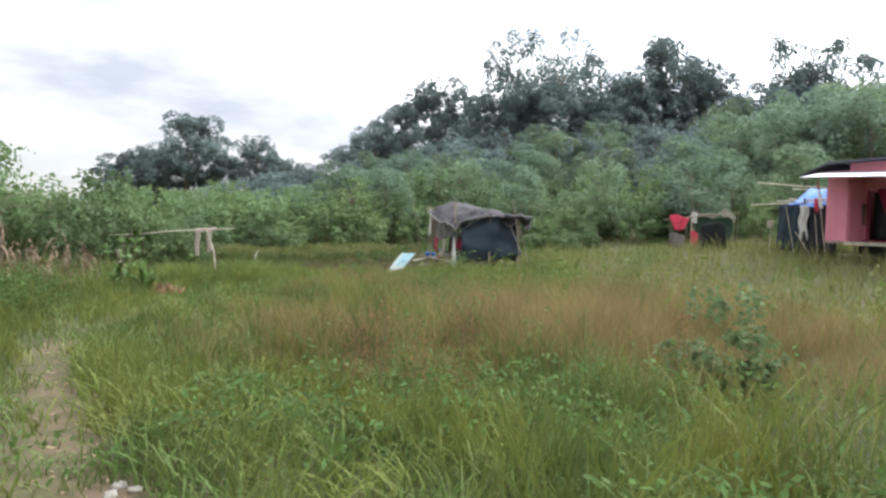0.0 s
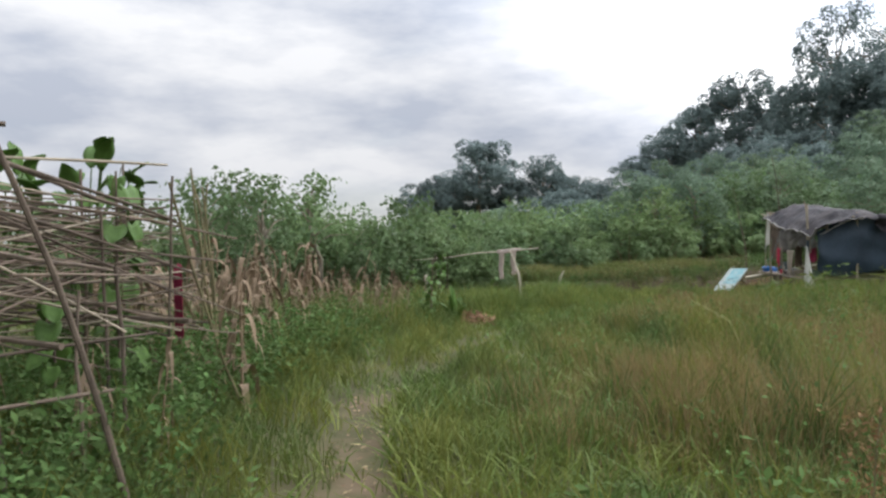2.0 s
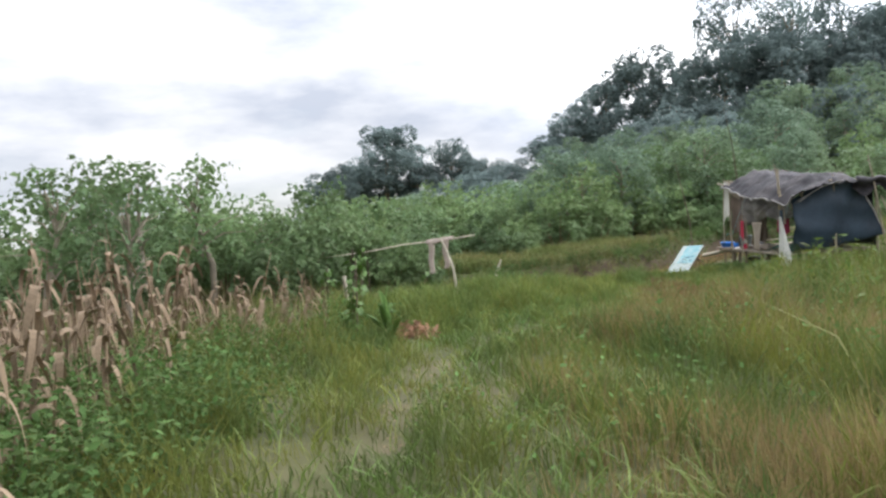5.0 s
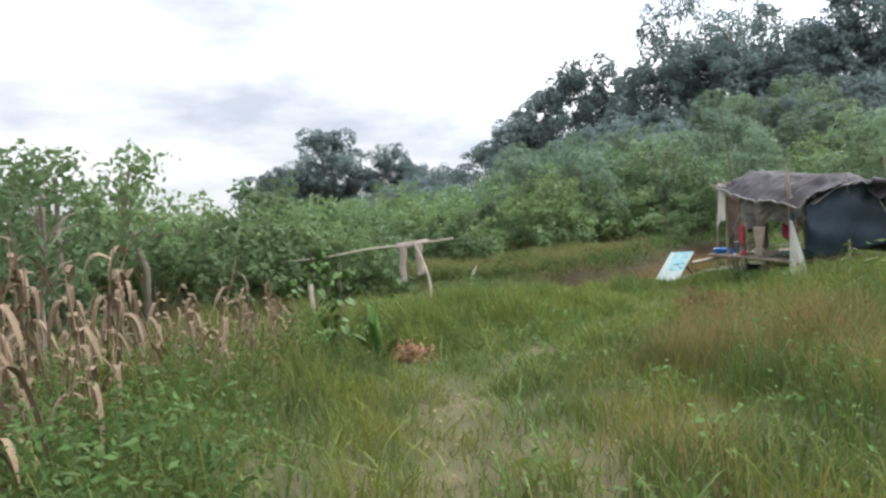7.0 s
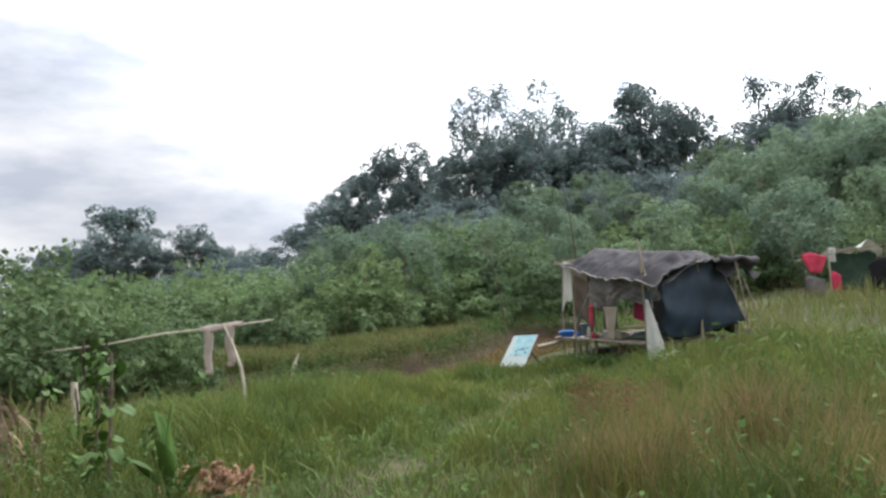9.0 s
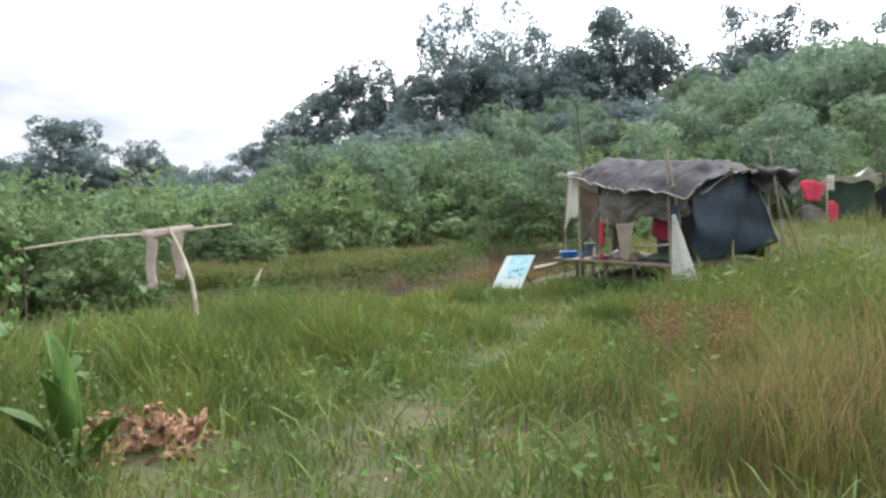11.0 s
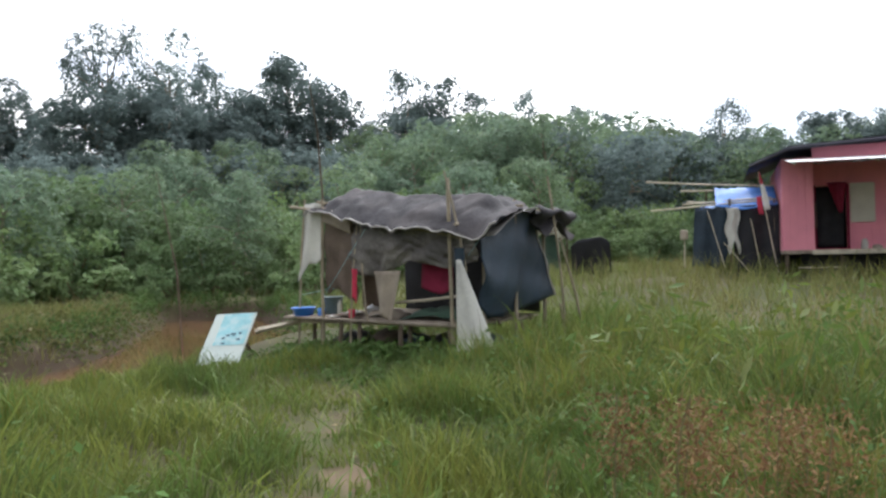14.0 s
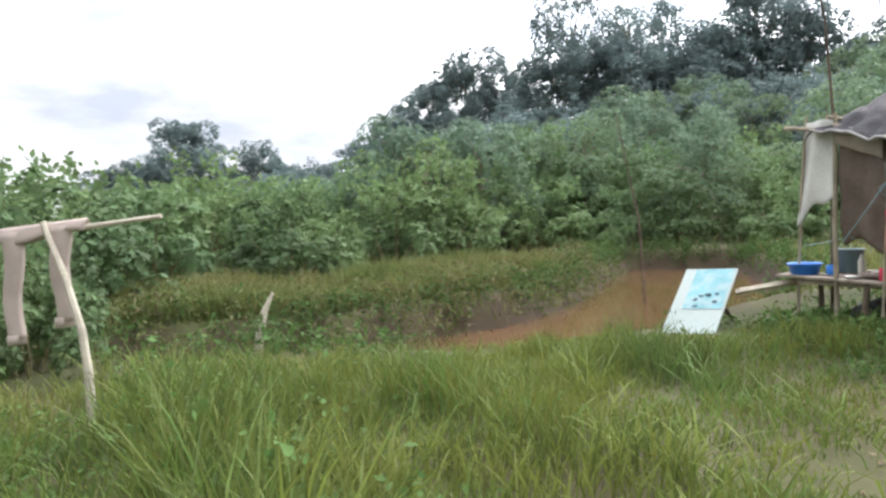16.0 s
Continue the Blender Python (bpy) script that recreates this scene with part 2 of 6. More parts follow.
# ---- mesh helpers ----
def part(name, bm, mat, parent=None, label="", shade=False):
    me = bpy.data.meshes.new(name)
    bm.to_mesh(me)
    bm.free()
    me.materials.append(mat)
    if shade:
        me.polygons.foreach_set("use_smooth", [True] * len(me.polygons))
    ob = new(name, me)
    ob.parent = parent
    if label:
        ob["label"] = label
    return ob


def arrays(name, verts, faces, mat, parent=None, label=""):
    """A mesh from numpy arrays; all faces have as many corners."""
    me = bpy.data.meshes.new(name)
    faces = np.asarray(faces, np.int32)
    k = faces.shape[1]
    me.vertices.add(len(verts))
    me.vertices.foreach_set("co", np.asarray(verts, np.float32).ravel())
    me.loops.add(faces.size)
    me.loops.foreach_set("vertex_index", faces.ravel())
    me.polygons.add(len(faces))
    me.polygons.foreach_set("loop_start", np.arange(0, faces.size, k, dtype=np.int32))
    me.update(calc_edges=True)
    me.materials.append(mat)
    ob = new(name, me)
    ob.parent = parent
    if label:
        ob["label"] = label
    return ob


def thing(name, x, y, z, label, category, group="", rz=0.0):
    ob = new(name)
    ob.empty_display_size = 0.2
    ob.matrix_basis = pose(x, y, z, 0, 0, rz)
    return tagged(ob, label, category, group)


def tube(bm, pts, radii, sides=7, rough=0.0, rng=random):
    """A rod through pts, with a radius at each (or one for all)."""
    pts = [Vector(p) for p in pts]
    if not isinstance(radii, (list, tuple)):
        radii = [radii] * len(pts)
    rings = []
    for i, p in enumerate(pts):
        d = (pts[min(i + 1, len(pts) - 1)] - pts[max(i - 1, 0)]).normalized()
        a = d.cross(Vector((0, 0, 1)) if abs(d.z) < 0.9 else Vector((1, 0, 0))).normalized()
        b = d.cross(a)
        rings.append([bm.verts.new(p + (a * math.cos(6.2832 * k / sides) + b * math.sin(6.2832 * k / sides)) * radii[i] * (1 + rng.uniform(-rough, rough))) for k in range(sides)])
    for r, q in zip(rings, rings[1:]):
        for k in range(sides):
            bm.faces.new((r[k], r[(k + 1) % sides], q[(k + 1) % sides], q[k]))
    bm.faces.new(rings[0][::-1])
    bm.faces.new(rings[-1])
    return bm


def rod(a, b, r0, r1=None, bend=0.0, steps=6, sides=7, seed=0, knots=False):
    """A slightly crooked stick from a to b, in a bmesh of its own."""
    rng = random.Random(seed)
    a, b = Vector(a), Vector(b)
    off = Vector((rng.uniform(-1, 1), rng.uniform(-1, 1), rng.uniform(-1, 1))) * bend
    pts, rad = [], []
    for i in range(steps + 1):
        f = i / steps
        pts.append(a.lerp(b, f) + off * math.sin(math.pi * f) + Vector((rng.uniform(-1, 1), rng.uniform(-1, 1), rng.uniform(-1, 1))) * bend * 0.15)
        rad.append((r0 + ((r1 if r1 is not None else r0) - r0) * f) * (1.15 if knots and i % 2 else 1.0))
    return tube(bmesh.new(), pts, rad, sides, 0.08, rng)


def box(bm, m, sx, sy, sz, bevel=0.0):
    """A box of that size, centred on the pose m."""
    made = bmesh.ops.create_cube(bm, size=1.0, matrix=m @ Matrix.Diagonal((sx, sy, sz, 1)))
    if bevel:
        bmesh.ops.bevel(bm, geom=list({e for v in made["verts"] for e in v.link_edges}), offset=bevel, segments=2, affect="EDGES")
    return bm


def sheet(nu, nv, at, thick=0.006):
    """A cloth: a grid of nu x nv cells at at(u, v), u and v from 0 to 1, with a thickness."""
    bm = bmesh.new()
    g = [[bm.verts.new(at(i / nu, j / nv)) for j in range(nv + 1)] for i in range(nu + 1)]
    for i in range(nu):
        for j in range(nv):
            bm.faces.new((g[i][j], g[i + 1][j], g[i + 1][j + 1], g[i][j + 1]))
    bmesh.ops.recalc_face_normals(bm, faces=bm.faces)
    bmesh.ops.solidify(bm, geom=bm.faces[:], thickness=thick)
    return bm


# ---- ground and water ----
def steps_between(marks):
    out = []
    for (a, step), (b, _) in zip(marks, marks[1:]):
        out += list(np.arange(a, b - step * 0.5, step))
    return np.array(out + [marks[-1][0]])


gx = steps_between(((-3000, 600), (-600, 120), (-120, 12), (-36, 1.2), (-13, 0.25), (6, 0.5), (20, 1.5), (50, 8), (130, 80), (610, 600), (3010, 0)))
gy = steps_between(((-3000, 600), (-600, 120), (-120, 12), (-12, 0.5), (2, 0.25), (34, 0.4), (46, 1.5), (70, 5), (130, 60), (610, 600), (3010, 0)))
GX, GY = np.meshgrid(gx, gy, indexing="ij")
GZ = height(GX, GY)
gi = np.arange(GX.size).reshape(GX.shape)
ground = arrays("ground", np.stack((GX, GY, GZ), -1).reshape(-1, 3), np.stack((gi[:-1, :-1], gi[1:, :-1], gi[1:, 1:], gi[:-1, 1:]), -1).reshape(-1, 4), M_SOIL)
ground.data.polygons.foreach_set("use_smooth", [True] * len(ground.data.polygons))
tagged(ground, "rough grassy clearing rising to a wooded hill", "ground", kind="structure")
mask = ground.data.attributes.new("bare", "FLOAT", "POINT")
spot = np.zeros(GX.shape)
for sx, sy, sr in SPOTS:
    spot = np.maximum(spot, 2.2 * (1 - smooth(sr * 0.6, sr * 1.4, np.hypot((GX - sx) * 0.8, GY - sy))))
td_, pd_ = line_distance(GX, GY, TRAIL), pond_depth(GX, GY)
wob = 0.10 * np.sin(5 * GX + 3 * GY) + 0.08 * np.sin(4.1 * GY - 2 * GX)
mask.data.foreach_set("value", np.maximum(spot, 1 - smooth(0.0, 0.22, td_ + 1.3 * wob - 0.03 * (1 - smooth(6, 9, GY))) - 0.5 * smooth(8, 11, GY)).ravel().astype(np.float32))
mask = ground.data.attributes.new("mud", "FLOAT", "POINT")
mask.data.foreach_set("value", (1 - smooth(0.05, 0.5, pd_ + wob)).ravel().astype(np.float32))

m = bpy.data.materials.new("muddy_pond_water")
m.use_nodes = True
nb = m.node_tree.nodes["Principled BSDF"]
nb.inputs["Base Color"].default_value = (0.115, 0.064, 0.03, 1)
nb.inputs["Roughness"].default_value = 0.06
nb.inputs["IOR"].default_value = 1.33
wt, wb = m.node_tree.nodes.new("ShaderNodeTexNoise"), m.node_tree.nodes.new("ShaderNodeBump")
wt.inputs["Scale"].default_value = 7
wb.inputs["Strength"].default_value, wb.inputs["Distance"].default_value = 0.12, 0.02
m.node_tree.links.new(wt.outputs["Fac"], wb.inputs["Height"])
m.node_tree.links.new(wb.outputs["Normal"], nb.inputs["Normal"])
bm = bmesh.new()
bm.faces.new([bm.verts.new((x, y, WATER)) for x, y in ((-13, 25.8), (-4, 26.4), (3.5, 30), (4.5, 43.5), (-3, 44), (-6, 33), (-13, 29.5))])
pond = part("water", bm, m)
tagged(pond, "still muddy brown pond water between grassy banks", "water", kind="structure")


# ---- vegetation ----
RNG = np.random.default_rng(7)


def blades(name, x, y, tall, width, lean, mat, label, rng, curve=1.0, rows_at=((0.0, 0.8), (0.45, 1.0), (0.8, 0.65))):
    """Grass blades rooted at x, y: tapering ribbons that bend over; one mesh of kind stuff."""
    n = len(x)
    z = height(x, y) - 0.02
    az, fa = rng.uniform(0, 2 * np.pi, n), rng.uniform(0, 2 * np.pi, n)
    dx, dy = np.cos(az), np.sin(az)
    wx, wy = np.cos(fa) * width / 2, np.sin(fa) * width / 2
    rows = []
    for f, w in rows_at:
        out = lean * tall * f ** (1 + curve)
        up = tall * f * (1 - 0.25 * lean * f)
        for s in (-1, 1):
            rows.append(np.stack((x + dx * out + s * wx * w, y + dy * out + s * wy * w, z + up), -1))
    rows.append(np.stack((x + dx * lean * tall, y + dy * lean * tall, z + tall * (1 - 0.3 * lean)), -1))
    v = np.stack(rows, 1).reshape(-1, 3)
    k = 2 * len(rows_at)
    b = (np.arange(n) * (k + 1))[:, None]
    pieces = [p for j in range(0, k - 2, 2) for p in ((j, j + 1, j + 3), (j, j + 3, j + 2))] + [(k - 2, k - 1, k)]
    tris = np.concatenate([b + np.array(p) for p in pieces], 1).reshape(-1, 3)
    return tagged(arrays(name, v, tris, mat), label, "grass", kind="stuff")


FEW = ((0.0, 0.9), (0.55, 1.0))


def scatter(n, x0, x1, y0, y1, keep, rng):
    x, y = rng.uniform(x0, x1, n), rng.uniform(y0, y1, n)
    k = rng.uniform(0, 1, n) < keep(x, y)
    return x[k], y[k]


def patchy(x, y, s=1.0, o=0.0):
    """A soft uneven field between 0 and 1."""
    v = np.sin(0.9 * s * x + 0.5 * s * y + o) + np.sin(-0.6 * s * x + 1.1 * s * y + 2 * o) + 0.6 * np.sin(2.3 * s * x + 1.9 * s * y + o) + 0.5 * np.sin(3.7 * s * y - 2.9 * s * x)
    return np.clip(0.5 + v / 5, 0, 1)


def trail_side(x, y):
    """Metres to the right of the trail (minus: left)."""
    ty = np.array([p[1] for p in TRAIL])
    return x - np.interp(y, ty, np.array([p[0] for p in TRAIL]))


def open_ground(x, y):
    """0 on bare spots, in the water and under the buildings, 1 elsewhere."""
    td, pd = line_distance(x, y, TRAIL), pond_depth(x, y)
    heap_ = (1 - 0.95 * (np.hypot(x + 7.0, y - 17.7) < 0.55)) * (1 - 0.9 * (np.hypot(x + 2.9, y - 27.5) < 0.75))
    for sx, sy, sr in SPOTS:
        heap_ = heap_ * (1 - 0.96 * (np.hypot((x - sx) * 0.8, y - sy) + 0.08 * np.sin(9 * x + 5 * y) < sr))
    hut = (x > -1.6) & (x < 2.2) & (y > 24.9) & (y < 28.4)
    ragged = 0.12 * np.sin(5 * x + 3 * y) + 0.09 * np.sin(11 * x - 7 * y + 1) + 0.06 * np.sin(17 * y + 5 * x)
    return np.maximum(0.24, smooth(-0.10, 0.16, td + ragged - 0.02 * (1 - smooth(6, 9, y)) + 0.10 * smooth(9, 14, y))) * (pd > 0.05) * np.where(hut, 0.6, 1.0) * heap_


def tallness(x, y):
    """Height of the sward in metres, by place."""
    s, td = trail_side(x, y), line_distance(x, y, TRAIL)
    base = np.where(s > 0, 0.30 + 0.22 * smooth(0.8, 3.5, s), 0.26 + 0.26 * smooth(0.8, 2.6, -s))
    base = base * np.where((y > 22.5) & (x < -2), 0.75, 1.0) * np.where((y > 17) & (s < 0), 0.95, 1.0)
    base = base * np.where((y < 29.5) & (y > 23), 0.30 + 0.70 * smooth(0.3, 3.8, pond_depth(x, y)), 1.0)
    base = base * (1 - 0.55 * (np.hypot(x + 3.3, y - 26.9) < 1.2))
    tussock = 0.35 + 0.75 * smooth(0.34, 0.70, patchy(x, y, 3.2, 3.0)) + 0.40 * smooth(0.3, 0.7, patchy(x, y, 6.1, 1.7))
    return base * (0.40 + 0.60 * smooth(0.05, 0.6, td)) * (0.62 + 0.75 * patchy(x, y, 1.2, 1.0)) * tussock


r = np.random.default_rng(11)
near = lambda x, y: open_ground(x, y) * (0.45 + 0.55 * smooth(0.32, 0.6, patchy(x, y, 3.2, 3.0))) * (1 - smooth(3.0, 5.5, line_distance(x, y, TRAIL)))
x, y = scatter(185000, -11, 5, -1, 28, near, r)
blades("meadow_grass", x, y, tallness(x, y) * r.uniform(0.55, 1.35, len(x)), r.uniform(0.006, 0.013, len(x)), r.uniform(0.15, 0.75, len(x)), M_GRASS, "dense green meadow grass beside the worn trail", r)
lush = lambda x, y: open_ground(x, y) * (1 - smooth(5.0, 7.0, line_distance(x, y, TRAIL))) * smooth(17, 20, y) * smooth(0.3, 0.8, pond_depth(x, y))
x, y = scatter(50000, -10, 4, 17, 27.5, lush, r)
blades("lush_grass", x, y, tallness(x, y) * r.uniform(0.5, 1.25, len(x)), r.uniform(0.008, 0.017, len(x)), r.uniform(0.2, 0.8, len(x)), M_PALE, "lush bright green grass in front of the pond", r)
mid = lambda x, y: open_ground(x, y) * smooth(2.5, 5.5, line_distance(x, y, TRAIL)) * np.where(pond_depth(x, y) < 4, 0.9, 0.6)
x, y = scatter(95000, -18, 20, -2, 36, mid, r)
blades("field_grass", x, y, tallness(x, y) * r.uniform(0.6, 1.3, len(x)), r.uniform(0.016, 0.03, len(x)), r.uniform(0.15, 0.8, len(x)), M_TALL, "tall dull green grass of the open field", r, rows_at=FEW)
far = lambda x, y: open_ground(x, y) * smooth(10, 16, line_distance(x, y, TRAIL))
x, y = scatter(22000, -45, 50, -8, 62, far, r)
blades("far_grass", x, y, 0.38 * r.uniform(0.6, 1.5, len(x)), r.uniform(0.04, 0.09, len(x)), r.uniform(0.2, 0.8, len(x)), M_TALL, "coarse grass at the edge of the clearing", r, rows_at=FEW)
brown = lambda x, y: open_ground(x, y) * smooth(0.9, 2.6, trail_side(x, y)) * (1 - smooth(8, 13, trail_side(x, y))) * smooth(0.16, 0.42, patchy(x, y, 0.45, 2.0)) * smooth(7.0, 9.5, y) * (1 - 0.88 * smooth(16.8, 19.2, y)) * (y < 23)
x, y = scatter(170000, -6, 9, 5, 24, brown, r)
blades("dry_grass_stems", x, y, tallness(x, y) * r.uniform(0.9, 1.45, len(x)), r.uniform(0.004, 0.008, len(x)), r.uniform(0.1, 0.5, len(x)), M_SEED, "reddish brown flowering grass stems in the field", r, rows_at=FEW)


def leaves(name, c, nrm, size, mat, rng, parent=None, label="", longer=1.6, droop=0.25, far=False):
    """Pointed leaves at the points c, facing nrm: two triangles each, folded along the midrib; far off, one."""
    n = len(c)
    nrm = nrm / (np.linalg.norm(nrm, axis=1, keepdims=True) + 1e-9)
    t = rng.normal(size=(n, 3))
    t[:, 2] -= droop * 2
    t -= nrm * np.sum(t * nrm, 1, keepdims=True)
    t /= np.linalg.norm(t, axis=1, keepdims=True) + 1e-9
    b = np.cross(nrm, t)
    s = size[:, None]
    if far:
        v = np.stack((c, c + t * s * longer * 0.75 + b * s * 0.62, c + t * s * longer * 0.75 - b * s * 0.62), 1).reshape(-1, 3)
        return arrays(name, v, np.arange(3 * n).reshape(-1, 3), mat, parent, label)
    v = np.stack((c, c + t * s * longer * 0.5 + b * s * 0.5 + nrm * s * 0.12, c + t * s * longer, c + t * s * longer * 0.5 - b * s * 0.5 + nrm * s * 0.12), 1).reshape(-1, 3)
    i = (np.arange(n) * 4)[:, None]
    tris = np.concatenate((i + np.array((0, 1, 2)), i + np.array((0, 2, 3))), 1).reshape(-1, 3)
    return arrays(name, v, tris, mat, parent, label)


# pale tufts in the field before the hut
wx, wy = scatter(420, -3, 8, 11, 24, lambda x, y: open_ground(x, y) * smooth(1.2, 2.5, trail_side(x, y)) * smooth(0.45, 0.7, patchy(x, y, 0.5, 8.0)), r)
per = 16
ax, ay = np.repeat(wx, per) + r.normal(0, 0.12, len(wx) * per), np.repeat(wy, per) + r.normal(0, 0.12, len(wx) * per)
hz = height(ax, ay) + tallness(ax, ay) * r.uniform(0.3, 1.5, len(ax))
nr = r.normal(size=(len(ax), 3)) * 0.9 + np.array((0, 0, 0.6))
tagged(leaves("tall_weeds", np.stack((ax, ay, hz), -1), nr, r.uniform(0.03, 0.055, len(ax)), M_PALE, r, longer=5.0), "pale green leafy weed tufts standing above the grass", "weeds", kind="stuff")

# broad-leaved weeds among the grass
wx, wy = scatter(4200, -11, 5, -1, 24, lambda x, y: open_ground(x, y) * smooth(0.4, 0.7, patchy(x, y, 0.8, 4.0)) * np.where((trail_side(x, y) < -0.8) | (y < 7), 1.0, 0.5), r)
per = 14
ax, ay = np.repeat(wx, per) + r.normal(0, 0.09, len(wx) * per), np.repeat(wy, per) + r.normal(0, 0.09, len(wx) * per)
hz = height(ax, ay) + tallness(ax, ay) * r.uniform(0.15, 1.05, len(ax))
nr = r.normal(size=(len(ax), 3)) * 0.6 + np.array((0, 0, 1.0))
tagged(leaves("field_weeds", np.stack((ax, ay, hz), -1), nr, r.uniform(0.02, 0.055, len(ax)), M_WEED, r), "small broad-leaved weeds growing through the grass", "weeds", kind="stuff")


# tufts of broad pale blades, and taller leafy weeds about the stick stack and the hut
tx, ty = scatter(420, -10, 5, 4, 25, lambda x, y: open_ground(x, y) * smooth(0.45, 0.7, patchy(x, y, 1.1, 5.0)) * smooth(0.6, 1.4, line_distance(x, y, TRAIL)), r)
tx, ty = np.concatenate((tx, r.normal(-1.5, 0.5, 26))), np.concatenate((ty, r.normal(20.3, 0.6, 26)))
px_, py_ = np.repeat(tx, 24) + r.normal(0, 0.06, len(tx) * 24), np.repeat(ty, 24) + r.normal(0, 0.06, len(tx) * 24)
blades("broad_grass_tufts", px_, py_, r.uniform(0.25, 0.6, len(px_)), r.uniform(0.008, 0.018, len(px_)), r.uniform(0.35, 1.1, len(px_)), M_PALE, "arching tufts of broad pale green grass", r)
x, y = scatter(95000, -8, 5, -1, 24, lambda x, y: open_ground(x, y) * np.where((trail_side(x, y) > 0.2) & (y < 10), 0.9, 0.14) * (1 - smooth(4, 7, line_distance(x, y, TRAIL))), r)
blades("broad_meadow_grass", x, y, r.uniform(0.16, 0.42, len(x)), r.uniform(0.010, 0.020, len(x)), r.uniform(0.5, 1.2, len(x)), M_PALE, "soft broad-bladed bright green grass", r)
wx, wy = scatter(5200, -11, 4, 3, 29, lambda x, y: open_ground(x, y) * np.clip(1.0 * (smooth(0.9, 2.4, -trail_side(x, y)) * (y < 17.5)) + 1.0 * ((x > -2.2) & (x < 3) & (y > 23.6) & (y < 29)) + 0.35 * ((x > -3.0) & (y > 15) & (y < 23)), 0, 1), r)
per = 26
hh = np.repeat(r.uniform(0.25, 0.85, len(wx)) * np.where(wy > 23.5, 0.33, 1.0), per)
fz = r.uniform(0.1, 1.0, len(hh))
ax, ay = np.repeat(wx, per) + r.normal(0, 0.07, len(hh)), np.repeat(wy, per) + r.normal(0, 0.07, len(hh))
tagged(leaves("tall_weeds", np.stack((ax, ay, height(ax, ay) + hh * fz), -1), r.normal(size=(len(ax), 3)) * 0.6 + np.array((0, 0, 0.8)), r.uniform(0.014, 0.036, len(ax)), M_WEED, r, longer=2.2), "knee-high leafy weeds crowding the clearing", "weeds", kind="stuff")


wx, wy = scatter(1900, -8.2, -4.0, 4.2, 12.5, lambda x, y: open_ground(x, y) * smooth(0.9, 1.8, -trail_side(x, y)), r)
per = 24
hh = np.repeat(r.uniform(0.3, 1.0, len(wx)), per)
ax, ay = np.repeat(wx, per) + r.normal(0, 0.09, len(hh)), np.repeat(wy, per) + r.normal(0, 0.09, len(hh))
tagged(leaves("stack_weeds", np.stack((ax, ay, height(ax, ay) + hh * r.uniform(0.1, 1.0, len(hh))), -1), r.normal(size=(len(ax), 3)) * 0.6 + np.array((0, 0, 0.8)), r.uniform(0.018, 0.045, len(ax)), M_WEED, r, longer=2.0), "lush dark green weeds under and round the stick stack", "weeds", kind="stuff")
# arching pale tufts beside the way to the hut, and large leafy weeds at the start of the trail
tx, ty = np.concatenate((r.normal(-1.5, 0.6, 16), r.normal(0.3, 0.9, 12))), np.concatenate((r.normal(20.6, 0.6, 16), r.normal(20.6, 0.9, 12)))
px_, py_ = np.repeat(tx, 14) + r.normal(0, 0.09, len(tx) * 14), np.repeat(ty, 14) + r.normal(0, 0.09, len(tx) * 14)
blades("arching_tufts", px_, py_, r.uniform(0.4, 0.75, len(px_)), r.uniform(0.009, 0.018, len(px_)), r.uniform(0.4, 1.2, len(px_)), M_PALE, "tall arching tufts of broad pale grass", r)
wx, wy = scatter(1100, -2.5, 5, 1.2, 8, lambda x, y: open_ground(x, y) * smooth(0.4, 1.2, trail_side(x, y)) * smooth(0.35, 0.65, patchy(x, y, 1.3, 2.2)), r)
per = 15
hh = np.repeat(r.uniform(0.2, 0.55, len(wx)), per)
ax, ay = np.repeat(wx, per) + r.normal(0, 0.08, len(hh)), np.repeat(wy, per) + r.normal(0, 0.08, len(hh))
tagged(leaves("leafy_weeds", np.stack((ax, ay, height(ax, ay) + hh * r.uniform(0.25, 1.0, len(hh))), -1), r.normal(size=(len(ax), 3)) * 0.5 + np.array((0, 0, 0.9)), r.uniform(0.018, 0.036, len(ax)), M_WEED, r, longer=3.2), "bright leafy weeds standing in the long grass", "weeds", kind="stuff")
# dead leaves and bits of straw on the trail
lx, ly = scatter(26000, -7, 1, 0, 25, lambda x, y: 0.9 * (1 - smooth(0.1, 0.5, line_distance(x, y, TRAIL))) * (1 - 0.75 * smooth(8, 11, y)), r)
tagged(leaves("leaf_litter", np.stack((lx, ly, height(lx, ly) + r.uniform(0.004, 0.03, len(lx))), -1), r.normal(size=(len(lx), 3)) * 0.25 + np.array((0, 0, 1.0)), r.uniform(0.008, 0.03, len(lx)), M_LITTER, r, longer=2.5), "dead leaves and straw lying on the trail", "leaf litter", kind="stuff")
# plants hanging over the pond bank
bx, by = scatter(6000, -13, 4, 26, 44, lambda x, y: np.where(pond_depth(x, y) > 0.5, 0.45, 0.8) * ((pond_depth(x, y) > 0.05) & (pond_depth(x, y) < 1.3) & ((y > 29.6) | (x < -6) | ((pond_depth(x, y) > 0.9) & (r.uniform(0, 1, len(x)) < 0.1)))), r)
per = 30
hh = np.repeat(r.uniform(0.15, 0.5, len(bx)), per)
ax, ay = np.repeat(bx, per) + r.normal(0, 0.10, len(hh)), np.repeat(by, per) + r.normal(0, 0.10, len(hh))
